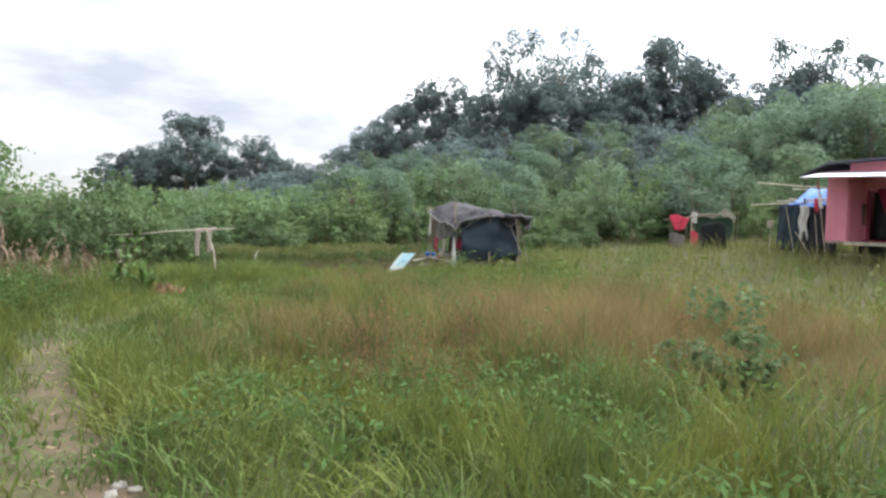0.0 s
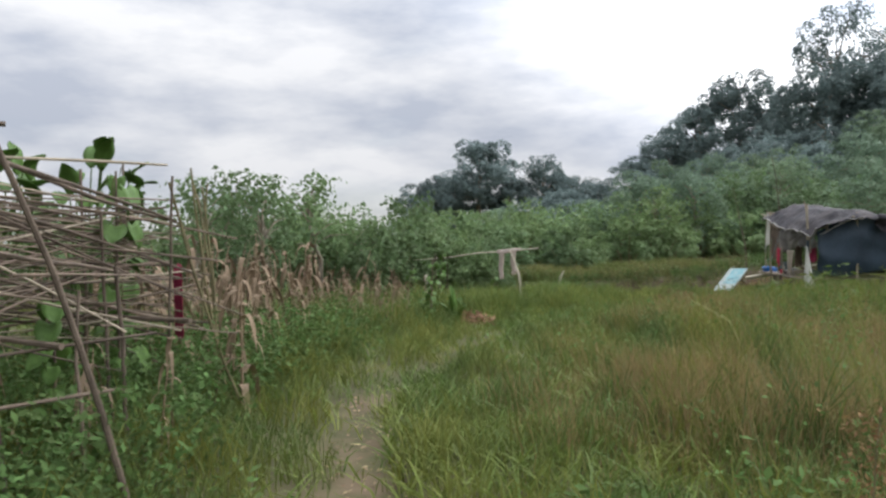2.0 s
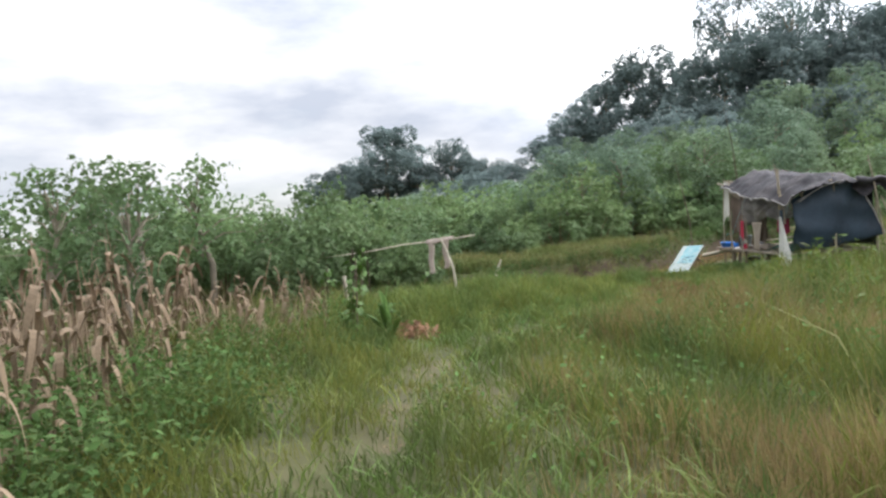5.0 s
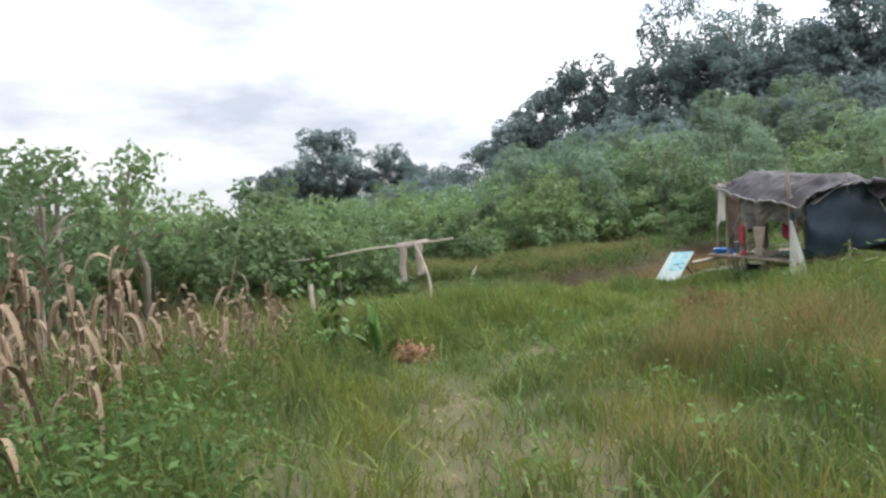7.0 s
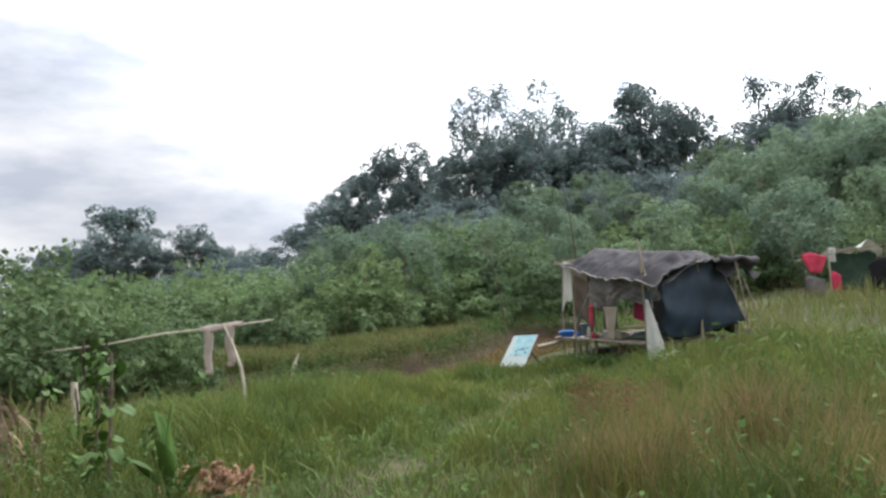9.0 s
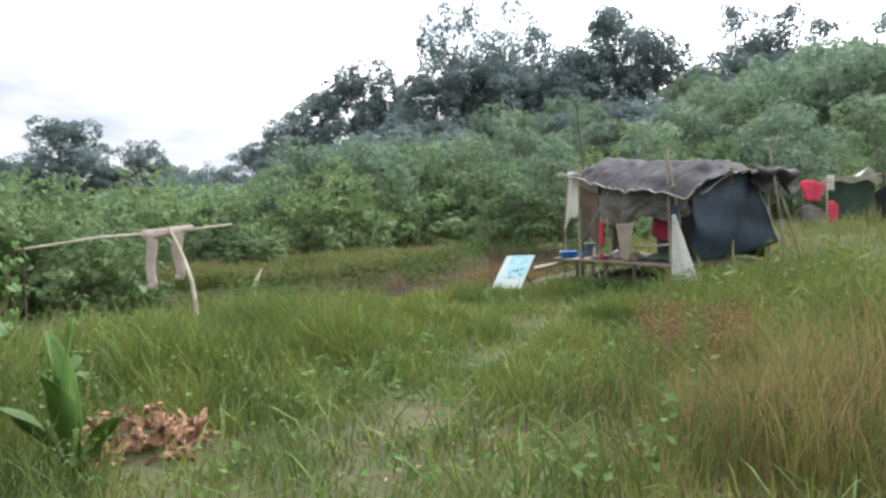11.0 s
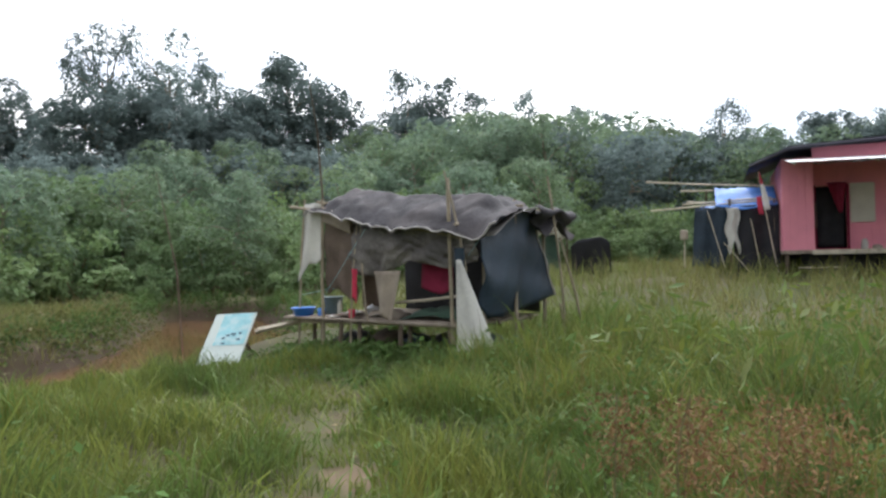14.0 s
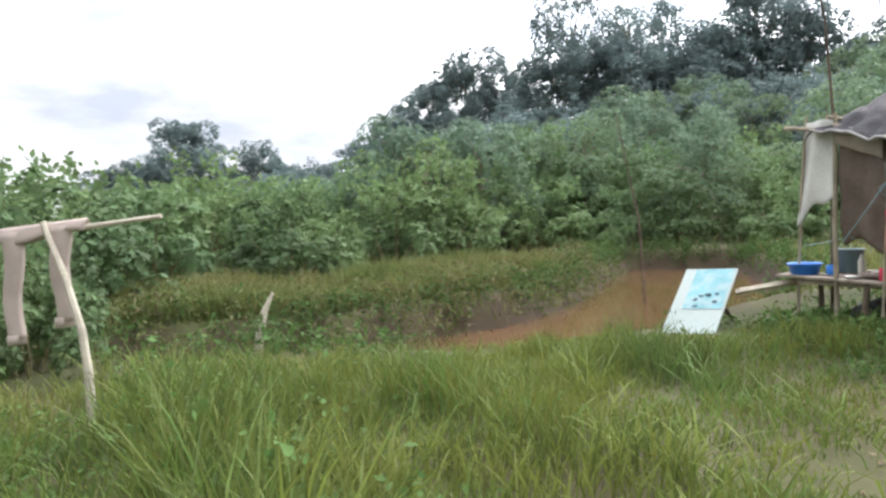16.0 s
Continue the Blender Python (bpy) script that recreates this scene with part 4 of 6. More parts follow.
for i, (s, w, top, s2, r) in enumerate(((0.0, 0.0, 2.12, 0.02, 0.030), (2.47, 0.0, 2.25, 2.42, 0.032), (0.05, 2.25, 1.95, 0.05, 0.035), (2.75, 2.2, 1.85, 2.75, 0.035), (1.25, 2.25, 1.95, 1.25, 0.03), (2.85, 1.1, 2.0, 2.85, 0.03), (-0.66, 0.1, 2.16, -0.48, 0.020), (2.8, 0.35, 1.75, 2.8, 0.03))):
    part("post", rod(hut_at(s, w, foot(s, w)), hut_at(s2, w, top), r, r * 0.8, 0.03, seed=60 + i), M_POLE, hut)
part("brace", rod(hut_at(2.74, -0.06, 0.95), hut_at(2.40, -0.05, 2.35), 0.022, 0.015, 0.02, seed=70), M_POLE, hut, "pale leaning bamboo pole")
part("brace", rod(hut_at(0.95, -0.03, 0.20), hut_at(0.80, 0.02, 1.85), 0.018, 0.014, 0.06, seed=71), M_POLE, hut)
part("brace", rod(hut_at(0.6, -0.05, foot(0.6, -0.05)), hut_at(0.74, 0.0, 1.7), 0.016, 0.012, 0.03, seed=72), M_POLE, hut)
for s0, w0, s1, w1, z0, z1 in ((-0.75, 0.05, 2.6, 0.02, 2.06, 1.42), (-0.3, 0.7, 3.1, 0.9, 2.04, 1.88), (-0.3, 1.5, 3.0, 1.7, 2.02, 1.86), (0.0, 2.25, 3.0, 2.2, 1.9, 1.78), (0.0, -0.1, 0.05, 2.3, 2.08, 1.92), (2.6, -0.1, 2.8, 2.6, 1.6, 1.8)):
    part("beam", rod(hut_at(s0, w0, z0), hut_at(s1, w1, z1), 0.026, 0.02, 0.03, seed=int(s0 * 10 + w0 * 31) + 100), M_POLE, hut)


def roof_at(u, v):
    s = -0.30 + 3.55 * u - 0.30 * v * u
    w = -0.10 + 2.6 * v - 0.10 * math.sin(math.pi * u)
    eave = curve_at(((0, 1.95), (0.26, 1.78), (0.5, 1.66), (0.74, 1.53), (0.92, 1.36), (1.0, 1.66)), u)
    top = curve_at(((0, 2.16), (0.12, 2.30), (0.3, 2.24), (0.55, 2.16), (0.7, 2.10), (0.86, 2.06), (1, 1.86)), u)
    back = curve_at(((0, 1.8), (0.5, 1.85), (0.8, 1.82), (1, 1.74)), u)
    z = curve_at(((0, eave), (0.10, eave + (top - eave) * 0.45), (0.30, top), (0.55, top - 0.02), (1, back)), v)
    fold = lambda k, o: max(0.0, 1 - 9 * abs(noise.noise(Vector((u * k + v * k * 0.35, v * k * 0.55 - u, o)))))
    crease = 0.05 * fold(4.0, 1) + 0.035 * fold(7.5, 5) + 0.07 * noise.noise(Vector((u * 3.2, v * 2.6, 9))) + 0.025 * noise.noise(Vector((u * 22, v * 14, 9)))
    edge = (0.025 * noise.noise(Vector((u * 13, 0, 3))) if v < 0.03 else 0.0) + (0.10 * noise.noise(Vector((v * 11, 4, 3))) if u > 0.97 else 0.0)
    return hut_at(s + edge, w, z - crease + edge * 0.6)


part("roof_sheet", sheet(90, 48, roof_at, 0.008), M_TARP, hut, "crumpled dark grey tarpaulin roof", True)
part("hanging_corner", sheet(10, 10, lambda u, v: hut_at(2.95 + 0.10 * math.sin(7 * v) + 0.15 * u, 1.55 + 0.95 * u, 1.93 - 0.05 * u - (0.34 + 0.14 * math.sin(9 * u)) * v + 0.02 * math.sin(13 * u))), M_TARP, hut, "torn dark corner hanging from the roof", True)
hem = bmesh.new()
tube(hem, [roof_at(i / 40, 0) + Vector((-0.012, -0.01, 0)) for i in range(41)], 0.017, 6, 0.15)
part("roof_hem", hem, M_TARPEDGE, hut, "pale rolled edge of the tarpaulin")


def front_sheet(u, v):
    s = 0.50 + 2.35 * u
    top = curve_at(((0, 1.80), (0.5, 1.66), (1, 1.52)), u)
    low = curve_at(((0, 0.86), (0.08, 0.93), (0.20, 0.90), (0.38, 1.02), (0.5, 1.12), (0.62, 1.08), (0.78, 1.0), (0.9, 1.06), (1, 1.10)), u)
    return hut_at(s, 0.05 + 0.022 * math.sin(23 * u + 3 * v) + 0.10 * abs(noise.noise(Vector((u * 7 + v * 2, v * 2.5 + u * 3, 2)))) + 0.05 * noise.noise(Vector((u * 15 - v * 4, v * 6, 4))) - 0.10 * math.sin(math.pi * v) * (0.5 + 0.5 * math.sin(6 * u)), top + (low - top) * v)


part("front_sheet", sheet(60, 24, front_sheet), M_GREYSHEET, hut, "dusty grey sheet hanging across the front", True)


def left_sheet(u, v):
    low = 0.62 + 0.10 * math.sin(5 * u)
    return hut_at(0.02 + 0.62 * u + 0.06 * v, 0.03 + 0.04 * ripple(u, v, 1.0, 2.0), 2.0 - 0.24 * u + (low - 2.0 + 0.24 * u) * v)


part("side_sheet", sheet(16, 20, left_sheet), M_BROWNSHEET, hut, "brown shade cloth", True)
part("patch", sheet(10, 4, lambda u, v: hut_at(0.02 + 0.60 * u, -0.03 + 0.01 * math.sin(9 * u), 2.02 - 0.22 * u - 0.24 * v)), M_BEIGE, hut, "beige patch of cloth", True)


def white_sheet(u, v):
    s = (-0.46 - 0.18 * v) * (1 - u)
    low = curve_at(((0, 0.83), (0.2, 0.90), (0.45, 1.12), (0.7, 1.10), (1, 1.18)), u)
    return hut_at(s, 0.08 * (1 - u) + 0.03 * math.sin(8 * u + 3 * v), 2.08 + (low - 2.08) * v)


part("side_curtain", sheet(16, 18, white_sheet), M_WHITECLOTH, hut, "dirty white curtain at the open end", True)


def navy_sheet(u, v):
    w = 0.05 + 1.75 * u + 0.55 * u * v
    top = curve_at(((0, 1.50), (0.15, 1.60), (0.5, 1.92), (1.0, 1.80)), u)
    low = curve_at(((0, 0.50), (0.10, 0.32), (0.3, 0.30), (0.6, 0.38), (1, 0.55)), u)
    return hut_at(2.82 + 0.16 * math.sin(math.pi * v) * (1 - u) + 0.05 * ripple(u, v, 0.8, 3.0), w, top + (low - top) * v)


part("end_sheet", sheet(30, 22, navy_sheet, 0.008), M_NAVY, hut, "dark navy plastic sheet closing one end", True)
part("sheet_edge", tube(bmesh.new(), [navy_sheet(1.0, j / 14) + Vector((-0.02, -0.03, 0)) for j in range(15)], 0.018, 6, 0.2), M_TARPEDGE, hut, "pale folded edge")
part("roof_flap", sheet(14, 8, lambda u, v: hut_at(2.85 + 0.25 * v + 0.15 * u, 0.10 + 1.0 * u, 1.40 + 0.42 * math.sin(1.5 * u) + 0.05 * v + 0.02 * ripple(u, v))), M_TARPEDGE, hut, "turned-up pale corner of the roof", True)


def flap_at(u, v):
    wide = 0.08 + 0.52 * v
    return hut_at(2.62 + wide * u + 0.05 * v, -0.12 - 0.10 * v + 0.05 * math.sin(7 * u) * v, 1.12 - 1.28 * v + 0.10 * u * v)


part("door_cloth", sheet(12, 18, flap_at), M_WHITECLOTH, hut, "dirty white cloth tied to the corner post", True)
part("tie", sheet(6, 6, lambda u, v: hut_at(2.58 + 0.16 * u, -0.09 - 0.02 * math.sin(3 * u), 1.28 - 0.34 * v)), M_NAVY, hut, "dark strip knotted round the post")
for a, b in (((2.75, -0.02, 1.18), (3.05, -0.1, 1.44)), ((0.06, -0.02, 0.62), (0.95, -0.04, 1.62)), ((-0.55, 0.1, 0.62), (0.2, 0.05, 0.72))):
    part("rope", rod(hut_at(*a), hut_at(*b), 0.005, 0.005, 0.03, 6, 5, seed=7), M_BOARDBLUE, hut, "thin pale blue rope")
# sleeping and cooking platform
for k in range(9):
    s0, s1 = (-0.85 if k in (0, 1) else -0.5 + 0.05 * (k % 3)), 2.72 - 0.06 * (k % 2)
    bm = bmesh.new()
    mid_ = hut_at((s0 + s1) / 2, 0.04 + 0.24 * k, 0.235 + 0.012 * (k % 3))
    box(bm, pose(mid_.x, mid_.y, mid_.z, 0, 0.8, -67.0), s1 - s0, 0.19, 0.03, 0.006)
    part("plank", bm, M_PLANK, hut)
for i, (s, w) in enumerate(((0.30, 0.02), (0.78, -0.02), (1.55, 0.0), (1.62, 0.12), (2.38, 0.05), (-0.5, 0.3), (0.3, 1.9), (1.5, 1.9), (2.5, 1.9))):
    part("leg", rod(hut_at(s, w, foot(s, w)), hut_at(s + (0.08 if i == 0 else 0), w, 0.24), 0.036, 0.032, 0.015, 4, seed=90 + i), M_STICK, hut)
for w in (0.03, 0.9, 1.9):
    part("joist", rod(hut_at(-0.55, w, 0.19), hut_at(2.7, w, 0.20), 0.026, 0.024, 0.01, seed=95), M_POLE, hut)
part("bench_rail", rod(hut_at(1.25, 0.30, 0.50), hut_at(2.5, 0.25, 0.62), 0.025, 0.02, 0.02, seed=96), M_PALEPOLE, hut)


def lathe(profile, sides=20):
    """A turned shape from (radius, height) pairs."""
    bm = bmesh.new()
    rings = [[bm.verts.new((r_ * math.cos(6.28319 * k / sides), r_ * math.sin(6.28319 * k / sides), z_)) for k in range(sides)] for r_, z_ in profile]
    for p, q in zip(rings, rings[1:]):
        for k in range(sides):
            bm.faces.new((p[k], p[(k + 1) % sides], q[(k + 1) % sides], q[k]))
    bm.faces.new(rings[0][::-1])
    bm.faces.new(rings[-1])
    return bm


def on_hut(name, bm, mat, s, w, z, label, category, rz=0):
    p = hut_at(s, w, z)
    ob = part(name, bm, mat, None, label, True)
    ob.matrix_basis = pose(p.x, p.y, p.z, 0, 0, rz)
    return tagged(ob, label, category)


basin = on_hut("wash_basin", lathe(((0.13, 0), (0.15, 0.01), (0.19, 0.13), (0.205, 0.135), (0.20, 0.145), (0.18, 0.13), (0.14, 0.025), (0.02, 0.02))), M_BLUEPLASTIC, -0.62, 0.18, 0.262, "blue plastic wash basin on the plank platform", "basin")
mug = on_hut("water_scoop", lathe(((0.055, 0), (0.06, 0.005), (0.068, 0.13), (0.064, 0.13), (0.055, 0.015), (0.01, 0.01)), 14), M_BLUEPLASTIC, -0.28, 0.25, 0.262, "small blue plastic water scoop on the planks", "scoop")
pail = on_hut("bucket", lathe(((0.12, 0), (0.125, 0.01), (0.155, 0.27), (0.168, 0.275), (0.168, 0.295), (0.15, 0.29), (0.118, 0.02), (0.02, 0.015))), M_GREYPLASTIC, -0.30, 0.55, 0.275, "grey-green plastic bucket standing on the planks", "bucket")


on_hut("cooking_pot", lathe(((0.09, 0), (0.11, 0.02), (0.115, 0.12), (0.125, 0.125), (0.12, 0.14), (0.03, 0.17), (0.015, 0.19)), 16), M_ZINC, 0.62, 0.45, 0.27, "dull metal cooking pot with its lid on the planks", "pot")
on_hut("plate", lathe(((0.06, 0), (0.07, 0.005), (0.12, 0.025), (0.115, 0.03), (0.06, 0.012), (0.01, 0.012)), 16), M_WHITE, 0.12, 0.16, 0.262, "chipped white plate on the planks", "plate")
on_hut("plate", lathe(((0.05, 0), (0.06, 0.005), (0.10, 0.05), (0.095, 0.055), (0.05, 0.012), (0.01, 0.012)), 16), M_WHITE, 0.24, 0.42, 0.27, "deep white bowl on the planks", "bowl")
on_hut("plastic_bottle", lathe(((0.035, 0), (0.04, 0.01), (0.04, 0.17), (0.03, 0.20), (0.014, 0.225), (0.014, 0.25)), 12), M_PANEL, 0.02, 0.36, 0.27, "cloudy plastic bottle standing on the planks", "bottle")
on_hut("tin_can", lathe(((0.045, 0), (0.05, 0.005), (0.05, 0.13), (0.045, 0.135)), 12), M_RED, 0.50, 0.12, 0.262, "small red tin on the planks", "tin")


def heap_of_cloth(name, s, w, z, sx, sy, h, mat, label, seed):
    """A crumpled cloth lying in a heap."""
    def at(u, v):
        a, b_ = (u - 0.5) * 2, (v - 0.5) * 2
        k = max(0.0, 1 - (abs(a) ** 2.5 + abs(b_) ** 2.5) / 1.6)
        return hut_at(s + a * sx / 2, w + b_ * sy / 2, z + h * k * (0.75 + 0.5 * noise.noise(Vector((u * 5 + seed, v * 5, 2)))) + 0.005)
    return tagged(part(name, sheet(14, 12, at), mat, None, label, True), label, "cloth")


heap_of_cloth("crumpled_cloth", 0.35, 0.30, 0.26, 0.6, 0.4, 0.10, M_BROWNSHEET, "crumpled brown clothes lying on the platform", 1)
heap_of_cloth("white_rag", 0.45, 0.22, 0.33, 0.25, 0.18, 0.05, M_WHITECLOTH, "white rag on top of the clothes heap", 2)
heap_of_cloth("sleeping_mat", 1.95, 0.55, 0.26, 1.15, 0.7, 0.20, M_GREENMAT, "rumpled dark green sleeping mat on the platform", 3)
heap_of_cloth("crumpled_cloth", 0.95, 0.5, 0.26, 0.7, 0.5, 0.16, M_BEIGE, "heap of beige clothes on the platform", 6)
heap_of_cloth("folded_sheet", -0.72, 0.15, 0.25, 0.35, 0.3, 0.05, M_BEIGE, "pale dirty sheet by the basin", 4)


def hanging(name, s, w, wide, top, low, mat, label, narrow=0.8, o=0.0, cat="cloth"):
    return tagged(part(name, sheet(8, 12, lambda u, v: hut_at(s + (u - 0.5) * wide * (1 - (1 - narrow) * v), w + 0.03 * math.sin(8 * u + o + 2 * v), top + (low - top + 0.05 * math.sin(5 * u + o)) * v)), mat, None, label, True), label, cat)


hanging("red_towel", 0.72, -0.07, 0.09, 1.02, 0.55, M_RED, "narrow red cloth hanging on the front pole", 0.9)
hanging("beige_towel", 1.28, 0.02, 0.52, 0.98, 0.27, M_BEIGE, "ragged beige cloth hanging below the front sheet", 0.45, 1.0)
hanging("red_blanket", 1.98, 0.35, 0.60, 1.16, 0.68, M_DARKRED, "dark red blanket hanging inside the hut", 0.95, 2.0)
hanging("grey_towel", 0.55, 0.6, 0.5, 1.1, 0.4, M_BROWNSHEET, "brown cloth hanging inside the hut", 0.9, 3.0)
# black sheet added at the back so that the hut looks dark inside
hanging("back_curtain", 1.3, 2.2, 2.7, 1.85, 0.25, M_BLACK, "black sheet added along the back to darken the inside of the hut", 1.0, 4.0)

# dark sack shapes added in place of the deep shade under the platform
for i, (s_, w_, mat_, lb) in enumerate(((0.2, 0.5, M_BLACK, "black sack shape added to darken the space under the platform"), (0.75, 0.7, M_BROWNSHEET, "brown sack shape added to darken the space under the platform"), (1.35, 0.6, M_NAVY, "dark blue sack shape added to darken the space under the platform"), (2.0, 0.7, M_BLACK, "black sack shape added to darken the space under the platform"), (2.5, 0.9, M_NAVY, "dark blue sack shape added to darken the space under the platform"))):
    p_ = hut_at(s_, w_, 0)
    bm = bmesh.new()
    bmesh.ops.create_icosphere(bm, subdivisions=3, radius=1.0)
    for v_ in bm.verts:
        q_ = v_.co.copy()
        v_.co = Vector((q_.x * 0.34, q_.y * 0.26, q_.z * 0.19)) * (1 + 0.25 * noise.noise(q_ * 2 + Vector((i, 0, 0))))
    ob = part("sack", bm, mat_, None, "", True)
    ob.matrix_basis = pose(p_.x, p_.y, ground_at(p_.x, p_.y) + 0.15, 0, 0, 40 * i)
    tagged(ob, lb, "sack", "sacks under the hut")

# pale board leaning beside the hut
board = thing("leaning_board", 0, 0, 0, "scuffed pale board with worn turquoise paint, propped on the bank", "board")


def board_at(u, v, lift=0.0):
    """u across the board, v up it."""
    a = Vector((-3.02, 28.0, -0.47))
    across, up = Vector((0.56, -0.35, 0.02)), Vector((0.56, 0.74, 0.78))
    nrm = across.cross(up).normalized()
    return a + across * u + up * v + nrm * lift


bm = bmesh.new()
crn = [[bm.verts.new(board_at(u, v, l)) for u, v in ((0, 0), (1, 0), (1, 0.5), (1, 1), (0, 1), (0, 0.5))] for l in (0.0, -0.03)]
bm.faces.new(crn[0])
bm.faces.new(crn[1][::-1])
for k in range(6):
    bm.faces.new((crn[0][k], crn[1][k], crn[1][(k + 1) % 6], crn[0][(k + 1) % 6]))
bmesh.ops.recalc_face_normals(bm, faces=bm.faces)
part("panel", bm, M_BOARD, board)
part("painted_area", sheet(8, 8, lambda u, v: board_at(0.22 + 0.74 * u, 0.40 + 0.59 * v, 0.004 + 0.001 * math.sin(20 * u)), 0.002), M_BOARDBLUE, board, "worn turquoise paint")
rb = random.Random(3)
for k in range(7):
    u0, v0 = rb.uniform(0.28, 0.85), rb.uniform(0.42, 0.62)
    bm = bmesh.new()
    bm.faces.new([bm.verts.new(board_at(u0 + 0.06 * rb.uniform(0.5, 1.2) * math.cos(a), v0 + 0.028 * rb.uniform(0.5, 1.2) * math.sin(a), 0.008)) for a in (0, 0.9, 1.8, 2.7, 3.6, 4.5, 5.4)])
    part("scrape", bm, M_BOARDDARK, board, "dark scrape in the paint")
part("prop", rod(board_at(0.5, 0.8, -0.05), (-1.75, 28.95, ground_at(-1.75, 28.95) - 0.1), 0.025, 0.03, 0.02, seed=5), M_STICK, board)
# loose planks by the pond side of the hut
for i, (a, b) in enumerate(((((-1.95, 28.2), 0.05), ((-1.1, 27.95), 0.22)), (((-1.9, 28.5), 0.0), ((-0.9, 28.2), 0.2)))):
    (ax_, ay_), az_ = a
    (bx_, by_), bz_ = b
    tagged(part("loose_plank", rod((ax_, ay_, az_), (bx_, by_, bz_), 0.045, 0.04, 0.01, 4, 4, seed=i), M_PALEPOLE), "pale split plank lying from the bank to the hut", "plank", "loose planks")

# ---- clothes pole with trousers ----
rack = thing("clothes_pole", 0, 0, 0, "long crooked pole on forked branches used for drying clothes", "clothes pole")
C0, C1 = Vector((-12.1, 24.53, 0.81)), Vector((-7.56, 24.13, 1.18))
part("rail", tube(bmesh.new(), [C0, C0.lerp(C1, 0.3) + Vector((0, 0, -0.02)), C0.lerp(C1, 0.55) + Vector((0, 0, 0.03)), C0.lerp(C1, 0.8) + Vector((0, 0, -0.01)), C1], [0.014, 0.018, 0.021, 0.022, 0.017], 7, 0.1), M_PALEPOLE, rack, "long pale crooked rail")
gzc = ground_at(-8.13, 24.04)
part("prop", tube(bmesh.new(), [(-8.13, 24.04, gzc - 0.15), (-8.14, 24.05, 0.0), (-8.19, 24.07, 0.35), (-8.33, 24.12, 0.75), (-8.52, 24.18, 1.17)], [0.035, 0.034, 0.032, 0.028, 0.024], 8, 0.08), M_PALEPOLE, rack, "pale bent branch")
part("prop", rod((-11.2, 24.42, ground_at(-11.2, 24.42) - 0.1), (-11.2, 24.42, 1.0), 0.03, 0.025, 0.03, seed=8), M_STICK, rack)
part("prop", rod((-10.75, 24.38, ground_at(-10.75, 24.38) - 0.1), (-10.75, 24.37, 0.95), 0.018, 0.014, 0.03, seed=9), M_STICK, rack)

trousers = thing("trousers", -8.58, 24.22, 1.10, "beige knitted trousers hung over the drying pole", "trousers")
tr_d = (C1 - C0).normalized()


def leg_at(c, low, o):
    def at(u, v):
        a = 6.28319 * u
        wid = 0.088 - 0.026 * v
        z = 0.02 - low * v
        p = tr_d * (c + math.cos(a) * wid + 0.02 * math.sin(7 * v + o)) + Vector((0.4, 0.9, 0)).normalized() * math.sin(a) * 0.045
        return p + Vector((0, 0, z))
    return at


for c, low, o in ((-0.24, 0.84, 0.0), (0.18, 0.74, 1.5)):
    part("trouser_leg", sheet(16, 16, leg_at(c, low, o), 0.004), M_KHAKI, trousers, shade=True)
    part("cuff", sheet(16, 2, lambda u, v, c=c, low=low: tr_d * (c + math.cos(6.28319 * u) * 0.068) + Vector((0.4, 0.9, 0)).normalized() * math.sin(6.28319 * u) * 0.052 + Vector((0, 0, -low + 0.06 - 0.08 * v)), 0.004), M_KHAKI, trousers, "ribbed cuff", True)
part("waist", sheet(12, 8, lambda u, v: tr_d * (-0.36 + 0.78 * u) + Vector((0.4, 0.9, 0)).normalized() * (0.035 * math.cos(3.1416 * v)) + Vector((0, 0, 0.03 + 0.03 * math.sin(3.1416 * v) - 0.16 * abs(v - 0.5) * (1 + 0.4 * math.sin(6 * u)))), 0.004), M_KHAKI, trousers, "folded waistband over the pole", True)
for i, (a_, b_) in enumerate((((2.02, 25.2, -0.2), (1.70, 25.2, 2.4)), ((2.40, 25.2, -0.2), (1.93, 25.2, 1.45)), ((1.98, 25.15, -0.2), (1.86, 25.15, 0.42)))):
    tagged(part("leaning_pole", rod(Vector(a_), Vector(b_), 0.022, 0.016, 0.03, 5, 6, seed=140 + i), M_POLE), "thin grey pole leaning beside the hut's blue sheet", "pole", "poles beside the hut")

# ---- the pink house ----
HOUSE_O, HOUSE_F, HOUSE_N = Vector((13.9, 28.9, 0)), Vector((0.6, -0.8, 0)), Vector((0.8, 0.6, 0))
HOUSE_RZ = math.degrees(math.atan2(-0.8, 0.6))


def house_at(f, n, z):
    """f metres along the front, n metres in from it, z up."""
    return HOUSE_O + HOUSE_F * f + HOUSE_N * n + Vector((0, 0, z))


house = thing("pink_house", 0, 0, 0, "pink plank house on low stilts with a zinc awning", "house")


def house_box(name, f0, f1, n0, n1, z0, z1, mat, parent, label="", bevel=0.0):
    p = house_at((f0 + f1) / 2, (n0 + n1) / 2, (z0 + z1) / 2)
    return part(name, box(bmesh.new(), pose(p.x, p.y, p.z, 0, 0, HOUSE_RZ), f1 - f0, n1 - n0, z1 - z0, bevel), mat, parent, label)


def planks(f0, f1, n, z0, z1, wide, parent):
    k, f = 0, f0
    while f < f1 - 0.02:
        e = min(f + wide, f1)
        house_box("plank", f + 0.003, e - 0.003, n - 0.012 + 0.004 * (k % 3), n + 0.015, z0 - 0.01 * (k % 2), z1, M_PINK, parent)
        f, k = e, k + 1


front = house_box("front_wall", -0.18, 0.60, 0.02, 0.08, 1.30, 3.95, M_PINK, house)
